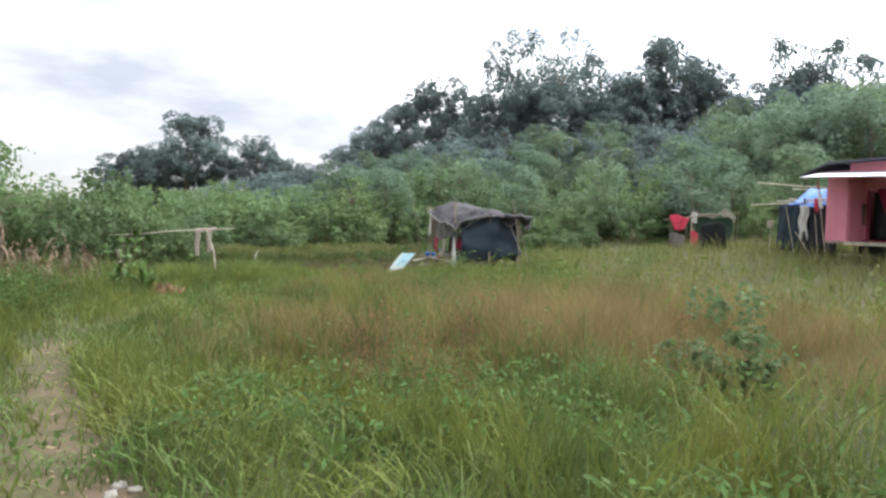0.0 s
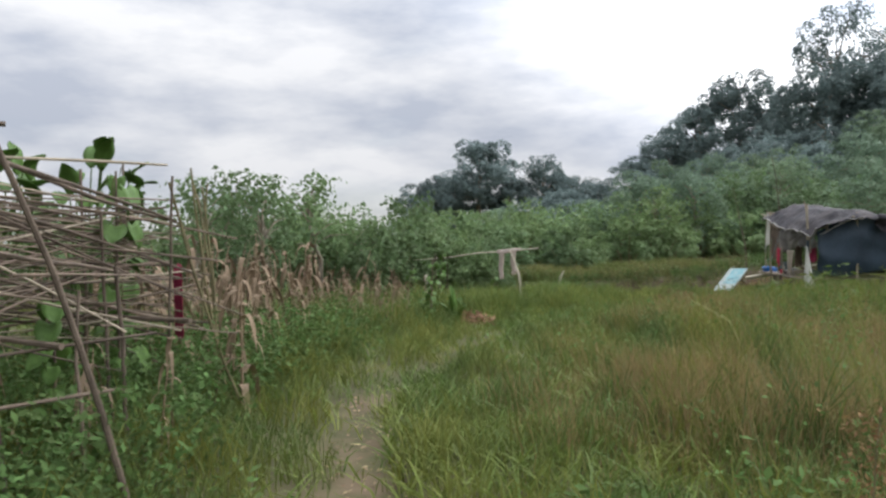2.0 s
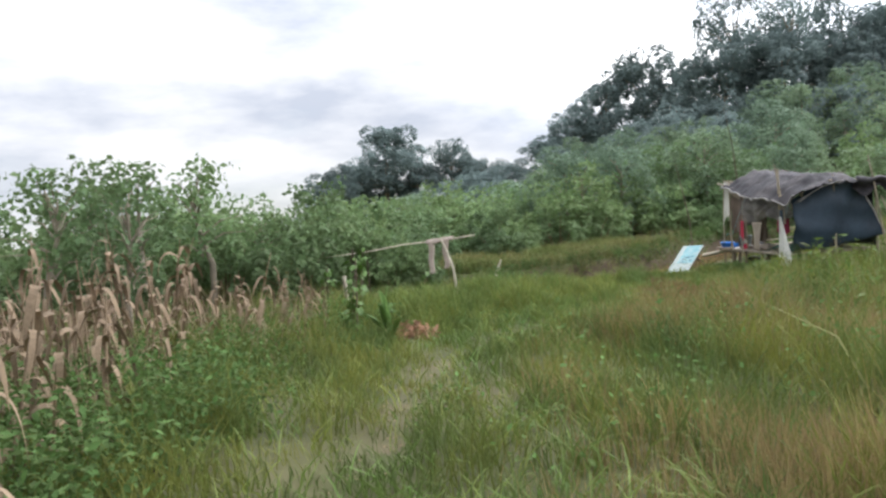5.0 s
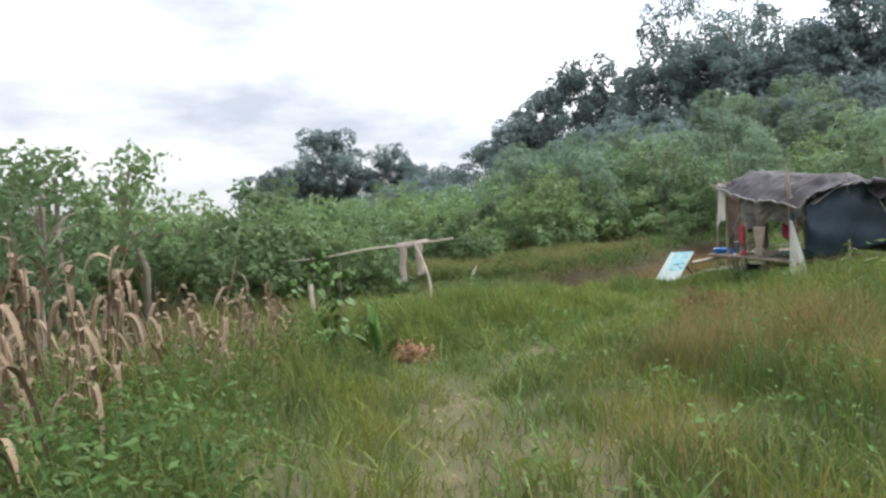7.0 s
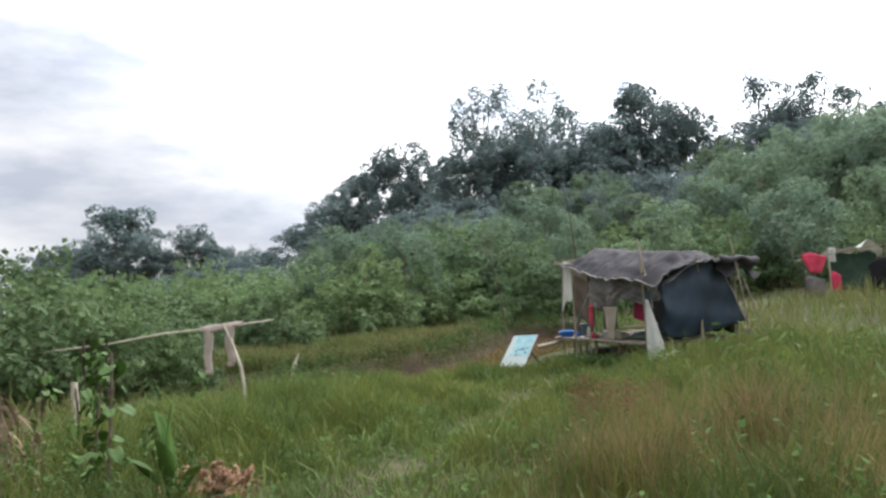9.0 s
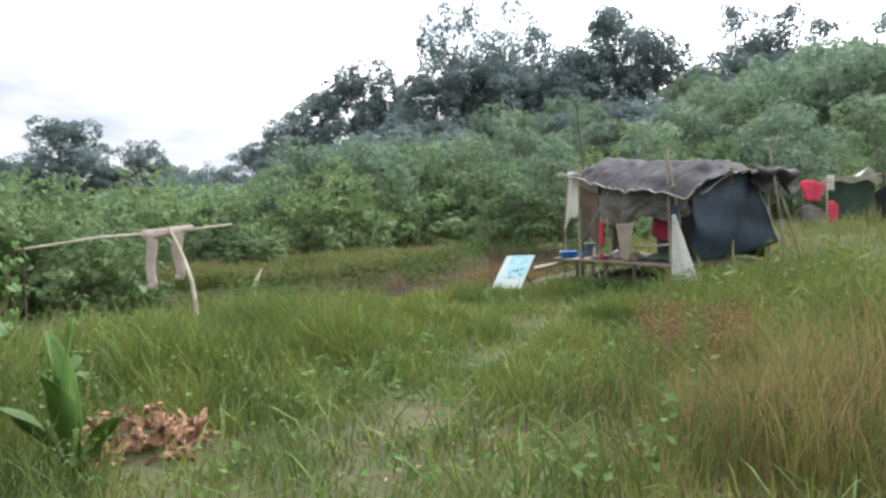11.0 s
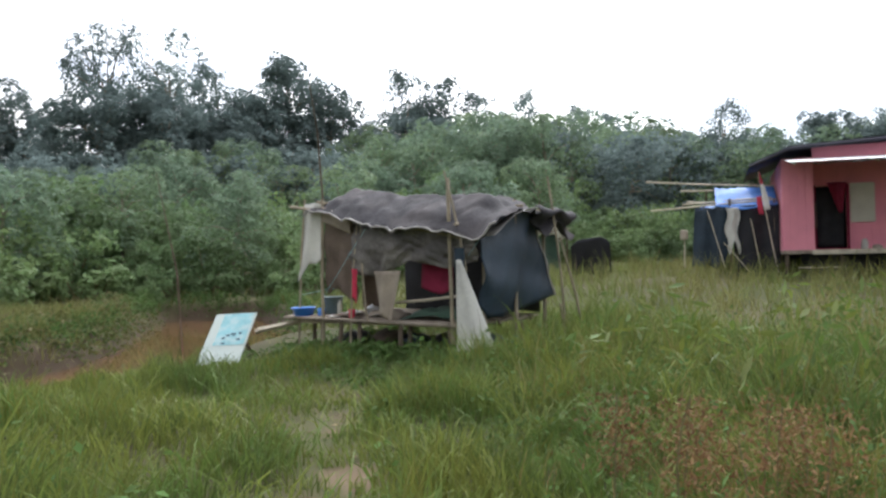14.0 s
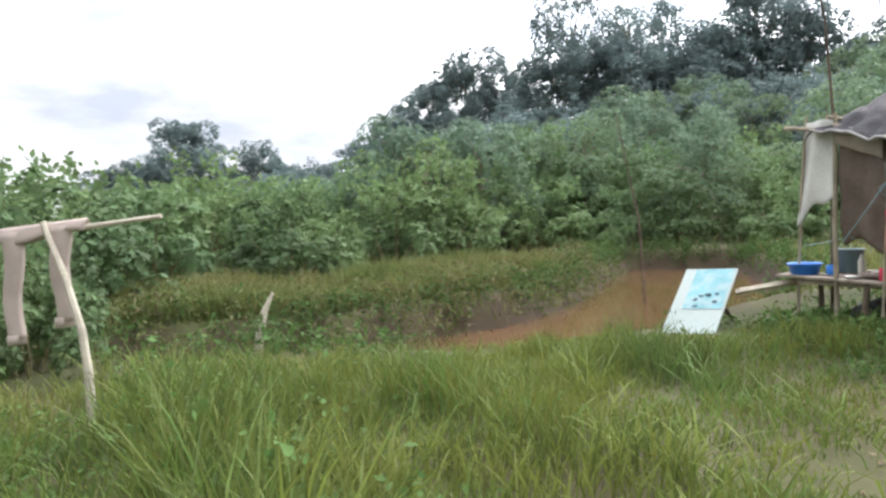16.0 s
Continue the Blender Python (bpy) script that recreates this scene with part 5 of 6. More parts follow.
planks(-0.19, 0.61, 0.0, 1.30, 3.93, 0.2, front)
upper = house_box("gable_wall", 0.61, 6.0, 0.02, 0.08, 3.80, 4.24, M_PINK, house)
for i, (f0, f1, z0, z1) in enumerate(((0.62, 0.78, 1.3, 3.9), (0.78, 1.62, 3.22, 3.9), (1.62, 6.0, 1.3, 3.9))):
    w_ = house_box("porch_wall", f0, f1, 1.22, 1.28, z0, z1, M_PINK, house)
    planks(f0, f1, 1.20, z0, z1, 0.21, w_)
house_box("return_wall", 0.58, 0.64, 0.09, 1.2, 1.3, 3.9, M_PINK, house)
side = house_box("side_wall", -0.19, -0.13, 0.09, 5.0, 1.3, 3.95, M_PINK, house)
house_box("back_wall", -0.19, 6.0, 5.0, 5.06, 1.3, 3.95, M_PLANK, house)
house_box("far_wall", 6.0, 6.06, 0.02, 5.06, 1.3, 4.3, M_PINK, house)
house_box("floor_deck", -0.20, 6.06, -0.02, 5.06, 1.20, 1.295, M_PLANK, house, "worn plank floor")
house_box("floor_edge", 0.55, 6.06, -0.05, -0.022, 1.17, 1.30, M_PALEPOLE, house, "pale floor edge")
house_box("door_sill", 0.70, 1.66, 1.0, 1.19, 1.296, 1.36, M_DARKRED, house, "dark red sill")
for f0 in (0.75, 1.62):
    house_box("door_post", f0, f0 + 0.05, 1.14, 1.19, 1.30, 3.25, M_DARKRED, house)
win = house_box("window_board", 1.70, 2.34, 1.12, 1.18, 2.10, 3.26, M_PANEL, house, "pale closed window board", 0.01)
house_box("porch_post", 3.9, 3.98, 0.02, 0.10, 1.3, 3.8, M_PINK, house)
for f0 in (2.95, 5.9):
    q_ = house_at(f0, -1.9, 0)
    part("awning_post", rod((q_.x, q_.y, ground_at(q_.x, q_.y) - 0.15), (q_.x, q_.y, 3.58), 0.03, 0.026, 0.02, seed=int(f0)), M_PALEPOLE, house)
for f0 in (-0.1, 1.3, 2.9, 4.4, 5.8):
    for n0 in (0.08, 2.5, 4.9):
        p = house_at(f0, n0, 0)
        part("stilt", rod((p.x, p.y, ground_at(p.x, p.y) - 0.2), (p.x, p.y, 1.2), 0.055, 0.05, 0.01, 3, seed=int(f0 * 7 + n0)), M_STICK, house)
house_box("under_slat", 0.2, 1.4, 0.2, 0.24, 0.78, 0.82, M_PALEPOLE, house)


def corrugated(f0, f1, n0, n1, z0, z1, zf=0.0, wave=0.009, pitch=0.076):
    nf = int((f1 - f0) / pitch * 4)
    return sheet(nf, 2, lambda u, v: house_at(f0 + (f1 - f0) * u, n0 + (n1 - n0) * v, z0 + (z1 - z0) * v + zf * u + wave * math.sin(6.28319 * (f1 - f0) * u / pitch)), 0.003)


part("awning", corrugated(-0.15, 6.1, -2.05, 0.0, 3.60, 3.93, -0.10), M_ZINC, house, "pale corrugated zinc awning", True)
for f0 in (0.0, 1.9, 3.9, 5.8):
    part("rafter", rod(house_at(f0, -1.98, 3.55 - 0.016 * f0), house_at(f0, 0.02, 3.87 - 0.016 * f0), 0.022, 0.022, 0.0, 2, seed=3), M_PALEPOLE, house)
part("roof_slope", corrugated(-1.05, 0.0, -0.40, 5.5, 3.82, 3.86, 0.44, 0.012), M_ROOF, house, "dark weathered corrugated roof", True)
part("roof", corrugated(0.0, 6.6, -0.40, 5.5, 4.27, 4.33, 0.28, 0.012), M_ROOF, house, "dark weathered corrugated roof", True)
part("barge_board", rod(house_at(-1.05, -0.38, 3.76), house_at(0.0, -0.38, 4.20), 0.05, 0.05, 0, 2, 4, seed=1), M_ROOF, house)
part("barge_board", rod(house_at(0.0, -0.38, 4.20), house_at(6.6, -0.38, 4.48), 0.06, 0.06, 0, 2, 4, seed=2), M_ROOF, house)
# dark boards added below the floor to shut out light from behind
house_box("skirt_board", -0.15, 6.0, 4.9, 4.94, 0.3, 1.2, M_ROOF, house)
house_box("skirt_board", 0.4, 6.0, 1.5, 1.54, 0.35, 1.2, M_ROOF, house)


def house_cloth(name, f0, f1, n, top, low, mat, label, tip=0.0, cat="cloth"):
    """A hung cloth; tip: how far it narrows to a point."""
    def at(u, v):
        c = (f0 + f1) / 2 + 0.10 * tip * v
        return house_at(c + (u - 0.5) * (f1 - f0) * (1 - tip * v), n + 0.03 * math.sin(9 * u + 3 * v), top + (low - top) * v)
    return tagged(part(name, sheet(10, 10, at), mat, None, label, True), label, cat)


house_cloth("door_curtain", 1.10, 1.62, 1.10, 3.30, 2.40, M_DARKRED, "dark red curtain gathered in the doorway", 0.85)
house_cloth("hanging_shirt", 0.62, 0.80, 0.98, 2.75, 1.95, M_BROWNSHEET, "dark brown shirt hanging at the door post", 0.3)
# black sheet across the doorway stands in for the unlit room
house_cloth("dark_curtain", 0.80, 1.62, 1.55, 3.2, 1.32, M_BLACK, "black sheet standing in for the dark room behind the doorway", 0.0)
for i, (f0, n0, r_, h_, mat_, nm, lb) in enumerate(((1.95, 0.55, 0.09, 0.30, M_WHITECLOTH, "water_jug", "pale plastic water jug on the porch floor"), (2.25, 0.5, 0.13, 0.12, M_BEIGE, "cooking_pot", "small pale pot on the porch floor"), (2.6, 0.6, 0.12, 0.15, M_WHITECLOTH, "cooking_pot", "dented pale pot on the porch floor"))):
    ob = part(nm, lathe(((r_ * 0.9, 0), (r_, 0.02), (r_, h_ * 0.7), (r_ * 0.6, h_ * 0.9), (r_ * 0.5, h_), (r_ * 0.3, h_)), 14), mat_, None, lb, True)
    p = house_at(f0, n0, 1.297)
    ob.matrix_basis = pose(p.x, p.y, p.z)
    tagged(ob, lb, "pot")

# ---- blue tarpaulin shelter beside the house ----
shelter = thing("tarpaulin_shelter", 0, 0, 0, "pole shelter with bright blue tarpaulin roof and dark sheet walls", "shelter")


def house_ground(f, n):
    p = house_at(f, n, 0)
    return ground_at(p.x, p.y)


for i, (f0, n0, zt) in enumerate(((-2.35, 0.95, 2.8), (-1.6, 0.95, 2.95), (-0.35, 0.95, 2.9), (-2.3, 2.6, 3.4), (-0.35, 2.6, 3.4))):
    part("post", rod(house_at(f0, n0, house_ground(f0, n0) - 0.1), house_at(f0, n0, zt), 0.04, 0.035, 0.02, seed=30 + i), M_STICK, shelter)
for f0, n0, z0, f1, n1, z1 in ((-4.15, 1.6, 3.68, -0.3, 1.6, 3.34), (-3.95, 0.9, 2.68, -0.3, 0.95, 2.88), (-3.0, 1.2, 2.85, -0.4, 1.2, 2.95), (-3.1, 2.6, 3.42, -0.3, 2.6, 3.36), (-2.9, 2.0, 3.0, -1.9, 2.0, 2.95)):
    part("beam", rod(house_at(f0, n0, z0), house_at(f1, n1, z1), 0.032, 0.024, 0.02, seed=int(z0 * 100)), M_PALEPOLE, shelter, "pale bamboo pole")


def blue_at(u, v):
    z = 2.72 + 0.72 * min(1, v * 1.6) - 0.05 * v - 0.10 * math.sin(math.pi * u) * (1 - v)
    return house_at(-2.0 + 1.75 * u - 0.05 * v, 0.80 + 2.0 * v, z + 0.035 * ripple(u, v, 1.2))


part("roof_sheet", sheet(30, 20, blue_at), M_BLUETARP, shelter, "bright blue tarpaulin", True)
part("corner_sheet", sheet(8, 5, lambda u, v: house_at(-2.45 + 0.42 * u, 0.85 + 0.4 * v, 2.66 + 0.12 * v + 0.02 * math.sin(7 * u))), M_BLUETARP, shelter, "faded blue corner", True)
part("wall_sheet", sheet(26, 12, lambda u, v: house_at(-1.5 + 1.28 * u, 0.93 + 0.04 * math.sin(11 * u + v), 2.72 - 2.05 * v)), M_BLACK, shelter, "black plastic wall", True)
part("wall_sheet", sheet(20, 12, lambda u, v: house_at(-2.62 + 0.95 * u - 0.12 * v * (1 - u), 0.86 + 0.05 * math.sin(13 * u + 2 * v), 2.70 - 1.85 * v + 0.06 * math.sin(17 * u) * v)), M_NAVY, shelter, "navy plastic wall", True)
part("wall_sheet", sheet(10, 10, lambda u, v: house_at(-2.4, 0.95 + 1.65 * u, 2.75 - 2.0 * v + 0.5 * u * (1 - v))), M_NAVY, shelter, "navy plastic wall", True)
part("torn_sheet", sheet(10, 14, lambda u, v: house_at(-1.72 + 0.36 * u + 0.05 * math.sin(9 * v), 0.80 + 0.04 * math.sin(9 * u), 2.66 - 1.45 * v * (0.85 + 0.15 * math.sin(8 * u)))), M_WHITECLOTH, shelter, "torn dirty white sheet", True)
for f0, f1, z1 in ((-1.05, -0.72, 2.3), (-1.3, -1.5, 1.6), (-2.0, -1.95, 2.6)):
    part("stake", rod(house_at(f0 + 0.3, 0.6, house_ground(f0 + 0.3, 0.6) - 0.1), house_at(f1 - 0.3, 0.72, z1), 0.018, 0.015, 0.02, seed=44), M_PALEPOLE, shelter)

flagpole = thing("flag_pole", *house_at(-0.3, 0.35, house_ground(-0.3, 0.35)), "leaning thin pole with a limp red and white flag", "flag")
part("pole", rod((0, 0, -0.2), HOUSE_F * -0.5 + Vector((0, 0, 3.0)), 0.02, 0.014, 0.02, seed=2), M_PALEPOLE, flagpole)
for nm, mat_, z0, z1 in (("red_band", M_RED, 2.98, 2.60), ("white_band", M_WHITE, 2.62, 1.85), ("red_fold", M_RED, 2.25, 1.72)):
    part(nm, sheet(5, 8, lambda u, v, z0=z0, z1=z1: HOUSE_F * (-0.49 + 0.11 * (3.0 - z0 + (z0 - z1) * v) + (0.17 * u if nm != "red_fold" else -0.02 - 0.14 * u) * min(1, 0.15 + (3.0 - z0 + (z0 - z1) * v))) + HOUSE_N * (-0.03 + 0.02 * math.sin(9 * u + 3 * v)) + Vector((0, 0, z0 + (z1 - z0) * v))), mat_, flagpole, "", True)

nest = thing("post_box", *house_at(-2.95, 0.8, house_ground(-2.95, 0.8)), "small yellowish tin turned over the top of a stake", "stake")
part("stake", rod((0, 0, -0.2), (0.02, 0, 1.3), 0.02, 0.018, 0.02, seed=12), M_PALEPOLE, nest)
part("tin", lathe(((0.11, 1.18), (0.12, 1.2), (0.12, 1.45), (0.08, 1.48)), 12), M_BEIGE, nest, "yellowish tin")

# black sheet hung over low sticks, and the far drying line
bt = thing("black_sheet_frame", *house_at(-5.95, 1.0, house_ground(-5.95, 1.0)), "black plastic sheet propped open on short sticks", "plastic sheet")
part("sheet", sheet(16, 12, lambda u, v: HOUSE_F * (-0.62 + 1.30 * u) + HOUSE_N * (0.25 * v) + Vector((0, 0, 0.30 + (0.55 + 0.62 * math.sin(0.5 + 2.2 * u) * (0.6 + 0.4 * u)) * (1 - v) - 0.20 * v + 0.05 * math.sin(9 * u + 5 * v)))), M_BLACK, bt, "", True)
for a in (-0.45, 0.05, 0.5):
    part("stick", rod(HOUSE_F * a + Vector((0, 0, -0.15)), HOUSE_F * a + Vector((0, 0, 0.62)), 0.015, 0.012, 0.02, seed=int(a * 10)), M_STICK, bt)

stall = thing("drying_frame", 0, 0, 0, "pole frame with torn pale plastic draped over its top rail", "drying frame")
for i, (x_, y_, z_) in enumerate(((11.3, 38.0, 2.42), (13.5, 38.0, 2.45), (11.4, 39.4, 2.2), (13.4, 39.4, 2.2), (10.2, 37.9, 2.05))):
    part("post", rod((x_, y_, ground_at(x_, y_) - 0.15), (x_, y_, z_), 0.04, 0.03, 0.03, seed=i + 3), M_PALEPOLE if i == 0 else M_STICK, stall)
part("rail", rod((9.9, 37.9, 1.95), (13.7, 38.0, 2.42), 0.025, 0.02, 0.03, seed=5), M_POLE, stall)
part("pale_sheet", sheet(26, 8, lambda u, v: Vector((11.3 + 2.3 * u, 38.0 + 0.9 * v, 2.36 + 0.28 * math.exp(-((u - 0.72) / 0.10) ** 2) - 0.30 * v - 0.25 * max(0, u - 0.85) / 0.15 + 0.03 * math.sin(21 * u)))), M_WHITECLOTH, stall, "torn pale plastic sheet", True)
part("hanging_strip", sheet(5, 8, lambda u, v: Vector((11.26 + 0.28 * u, 37.95 + 0.03 * math.sin(7 * u), 2.38 - 0.55 * v))), M_WHITECLOTH, stall, "pale hanging strip", True)
part("dark_sheet", sheet(18, 8, lambda u, v: Vector((11.6 + 1.9 * u, 38.5 + 0.04 * math.sin(11 * u), 2.15 - 1.55 * v + 0.05 * math.sin(9 * u)))), M_GREENMAT, stall, "dark green sheet", True)


def line_cloth(name, x0, x1, y_, top, low, mat, label, tip=0.0):
    return tagged(part(name, sheet(8, 8, lambda u, v: Vector(((x0 + x1) / 2 + (u - 0.5) * (x1 - x0) * (1 - tip * v), y_ + 0.03 * math.sin(8 * u + 4 * v), top + (low - top) * v + 0.08 * math.sin(5 * u) * (1 - v)))), mat, None, label, True), label, "cloth")


line_cloth("red_shirt", 10.1, 11.15, 37.85, 2.16, 1.45, M_RED, "red shirt hanging on the drying rail", 0.6)
line_cloth("red_rag", 11.2, 11.6, 37.8, 1.38, 0.62, M_RED, "red rag hanging on a low stick", 0.3)
line_cloth("grey_shirt", 10.1, 10.9, 37.7, 1.25, 0.55, M_GREYSHEET, "grey work shirt hanging low by the shrubs", 0.2)

# ---- stack of sticks on a rack ----
stack = thing("stick_stack", 0, 0, 0, "high untidy stack of long dry sticks laid on a pole rack", "stick stack")
rk = random.Random(21)
for i in range(88):
    f = i / 87
    z_ = 1.02 + 1.10 * f ** 0.9 + rk.uniform(-0.06, 0.06)
    ex_, ey_ = -5.35 - 0.9 * rk.random() - 0.15 * f, 7.75 + 0.55 * rk.uniform(-1, 1) * (1 - 0.2 * f)
    turn = radians(max(-34, min(60, rk.gauss(0, 30) + 10)))
    ln = rk.uniform(2.6, 4.4)
    slope = min(max(rk.gauss(0.12, 0.27), -0.14), (2.35 - z_) / ln)
    a = Vector((ex_, ey_, z_ - 0.06 - slope * 0.9))
    b = a + Vector((-math.sin(turn) * ln, -math.cos(turn) * ln, slope * ln))
    r_ = rk.choice((0.006, 0.008, 0.010, 0.014))
    part("stick", rod(a, b, r_ * 0.75, r_, 0.05, 5, 6, seed=200 + i, knots=True), M_STICK if i % 5 else M_POLE, stack)
for i, (a, b, r_) in enumerate((((-5.73, 7.9, 2.35), (-6.6, 5.2, 2.28), 0.022), ((-5.25, 8.23, 1.68), (-6.3, 6.1, 2.12), 0.018), ((-5.0, 8.0, 1.02), (-5.9, 6.6, 1.75), 0.016), ((-5.05, 7.75, 1.5), (-6.0, 5.0, 1.85), 0.02),
                                ((-5.0, 7.3, 0.98), (-5.7, 5.2, 1.75), 0.018), ((-4.95, 7.0, 1.0), (-5.5, 4.8, 0.92), 0.022), ((-4.7, 6.5, 0.72), (-5.2, 5.3, 0.70), 0.022), ((-5.1, 8.05, 0.85), (-5.4, 6.9, 1.05), 0.014), ((-4.9, 6.7, 1.05), (-5.8, 5.6, 1.9), 0.015), ((-4.95, 7.4, 1.2), (-5.9, 5.9, 2.15), 0.016))):
    part("stick", rod(a, b, r_ * 0.5, r_ * 0.65, 0.04, 5, 6, seed=400 + i, knots=True), M_STICK if i % 4 else M_POLE, stack)
for i, (x0, y0, x1, y1, z1, r_) in enumerate(((-5.05, 5.95, -5.15, 5.85, 2.75, 0.03), (-4.1, 6.1, -4.42, 5.27, 2.74, 0.034), (-5.0, 6.75, -5.05, 6.75, 1.5, 0.03), (-5.3, 7.45, -5.25, 7.5, 2.2, 0.024), (-5.55, 7.1, -5.6, 7.1, 1.9, 0.026), (-6.2, 6.0, -6.25, 6.0, 2.3, 0.03), (-6.1, 7.3, -6.1, 7.3, 2.3, 0.026), (-4.85, 6.35, -5.05, 6.45, 1.35, 0.024), (-6.4, 4.6, -6.4, 4.6, 2.2, 0.03))):
    part("post", rod((x0, y0, ground_at(x0, y0) - 0.15), (x1, y1, z1), r_ * 0.6, r_ * 0.45, 0.06, 7, 7, seed=430 + i), M_STICK, stack)
for i, (a, b) in enumerate((((-4.30, 5.02, 2.44), (-4.14, 5.30, 2.56)), ((-4.32, 5.0, 2.52), (-4.18, 5.24, 2.65)), ((-4.32, 5.0, 2.26), (-4.10, 5.36, 2.25)))):
    part("short_stick", rod(a, b, 0.018, 0.014, 0.01, 3, 6, seed=460 + i), M_STICK, stack)
for i, (x0, y0, x1, y1, z_) in enumerate(((-4.9, 6.2, -6.6, 6.3, 1.02), (-4.95, 7.35, -6.6, 7.3, 1.05), (-5.0, 5.0, -6.8, 5.0, 1.0))):
    part("crossbar", rod((x0, y0, z_), (x1, y1, z_), 0.022, 0.02, 0.02, seed=450 + i), M_STICK, stack)
for i, (x0, y0, x1, y1, z1) in enumerate(((-5.2, 8.3, -5.35, 7.55, 2.15), (-5.9, 8.6, -5.95, 8.55, 2.2), (-6.1, 8.9, -6.25, 8.75, 2.25), (-5.6, 8.5, -5.75, 8.2, 2.35), (-6.6, 9.2, -6.5, 9.2, 2.3))):
    tagged(part("bean_stake", rod((x0, y0, ground_at(x0, y0) - 0.1), (x1, y1, z1), 0.016, 0.01, 0.04, 7, 6, seed=470 + i), M_STEM), "thin dark dry stake leaning in the weeds", "stake", "stakes by the stick stack")
tagged(part("red_plastic_strip", sheet(5, 10, lambda u, v: Vector((-5.85 + 0.16 * u, 8.05 + 0.05 * math.sin(5 * u), 1.42 - 0.62 * v + 0.05 * math.sin(9 * u + 4 * v)))), M_DARKRED, None, "", True), "torn dark red plastic strip tied to a stake", "plastic strip")


def big_leaf(length, width, droop, seed, fold=0.15):
    """A broad leaf with a midrib fold that arches over, along +x."""
    rng = random.Random(seed)
    o = rng.uniform(0, 6)

    def at(u, v):
        w_ = width * (math.sin(math.pi * min(1, u * 0.93 + 0.04)) ** 0.7) * (1 - 0.25 * u)
        b_ = (v - 0.5) * 2
        return Vector((length * u * (1 - 0.25 * droop * u), b_ * w_ / 2, length * (0.35 * u - droop * u * u) + fold * abs(b_) * w_ + 0.012 * math.sin(9 * u + o + 4 * b_)))
    return sheet(9, 4, at, 0.002)


def leafy_plant(name, x, y, stems, size, label, category, mat, seed, tall, tilt=(-72, -20)):
    ob = thing(name, x, y, ground_at(x, y), label, category)
    rng = random.Random(seed)
    for i in range(stems):
        a = i * 2.4 + rng.uniform(-0.3, 0.3)
        h = tall * rng.uniform(0.55, 1.0)
        tip = Vector((math.cos(a) * 0.22 * tall, math.sin(a) * 0.22 * tall, h))
        part("stalk", tube(bmesh.new(), [(0, 0, -0.08), tip * 0.5 + Vector((0, 0, 0.08 * h)), tip], [0.02, 0.014, 0.008], 6), M_WEED, ob)
        lf = part("leaf", big_leaf(size * rng.uniform(0.8, 1.2), size * 0.62, rng.uniform(0.2, 0.6), seed * 50 + i), mat, ob, "", True)
        lf.matrix_basis = Matrix.Translation(tip) @ pose(0, 0, 0, 0, rng.uniform(*tilt), math.degrees(a) + rng.uniform(-30, 30))
    return ob


leafy_plant("broad_leaf_plant", -7.7, 8.5, 24, 0.36, "tall broad-leaved plant growing behind the stick stack", "plant", M_BROADLEAF, 1, 2.6)
leafy_plant("broad_leaf_plant", -8.3, 7.8, 22, 0.36, "tall broad-leaved plant growing behind the stick stack", "plant", M_BROADLEAF, 2, 2.5)
leafy_plant("broad_leaf_plant", -7.3, 7.0, 14, 0.55, "tall broad-leaved plant growing behind the stick stack", "plant", M_BROADLEAF, 3, 1.9)
leafy_plant("taro_plant", -2.62, 4.65, 8, 0.24, "low plant with wide heart-shaped leaves by the trail", "plant", M_BROADLEAF, 4, 0.48, (-15, 15))


def heart_leaf(size, seed):
    """A heart-shaped vine leaf hanging along +x, folded on its midrib."""
    def at(u, v):
        b_ = (v - 0.5) * 2
        w_ = 0.95 * size * (math.sin(math.pi * min(1, 0.22 + 0.78 * u)) ** 0.8)
        return Vector((size * (u - 0.16 * abs(b_) * (1 - u)), b_ * w_ / 2, 0.10 * size * abs(b_) - 0.22 * size * u * u + 0.02 * size * math.sin(7 * u + seed)))
    return sheet(6, 4, at, 0.002)


HEARTS = []


def bean_vine(x, y, tall, count, size, seed, lean=(0.0, 0.0)):
    """A vine wound round a thin stake, with heart-shaped leaves hanging all the way up."""
    rng = random.Random(seed)
    ob = thing("bean_vine", x, y, ground_at(x, y), "green bean vine with heart-shaped leaves climbing a thin stake", "vine", "bean vines")
    up = lambda f: Vector((lean[0] * f, lean[1] * f, tall * f))
    part("stake", rod((0, 0, -0.1), up(1.02), 0.014, 0.010, 0.02, 5, 6, seed=seed), M_STICK, ob)
    part("stem", tube(bmesh.new(), [up(k / 24) + Vector((0.03 * math.cos(k), 0.03 * math.sin(k), 0)) for k in range(25)], 0.005, 5), M_STEM, ob)
    for k in range(count):
        f = rng.uniform(0.12, 1.0)
        a = rng.uniform(0, 6.283)
        if len(HEARTS) < 4:
            lf = part("leaf", heart_leaf(1.0, len(HEARTS)), M_BROADLEAF, ob, "", True)
            HEARTS.append(lf.data)
        else:
            lf = new("leaf", HEARTS[k % 4])
            lf.parent = ob
        g_ = size * rng.uniform(0.6, 1.15)
        q_ = rng.uniform(0.03, 0.14)
        lf.matrix_basis = Matrix.Translation(up(f) + Vector((math.cos(a) * q_, math.sin(a) * q_, 0))) @ pose(0, 0, 0, rng.uniform(-25, 25), rng.uniform(15, 70), math.degrees(a)) @ Matrix.Diagonal((g_, g_, g_, 1))
    return ob


shoot = thing("banana_shoot", -7.0, 16.75, ground_at(-7.0, 16.75), "young plant with upright lance-shaped leaves in the weeds", "plant")
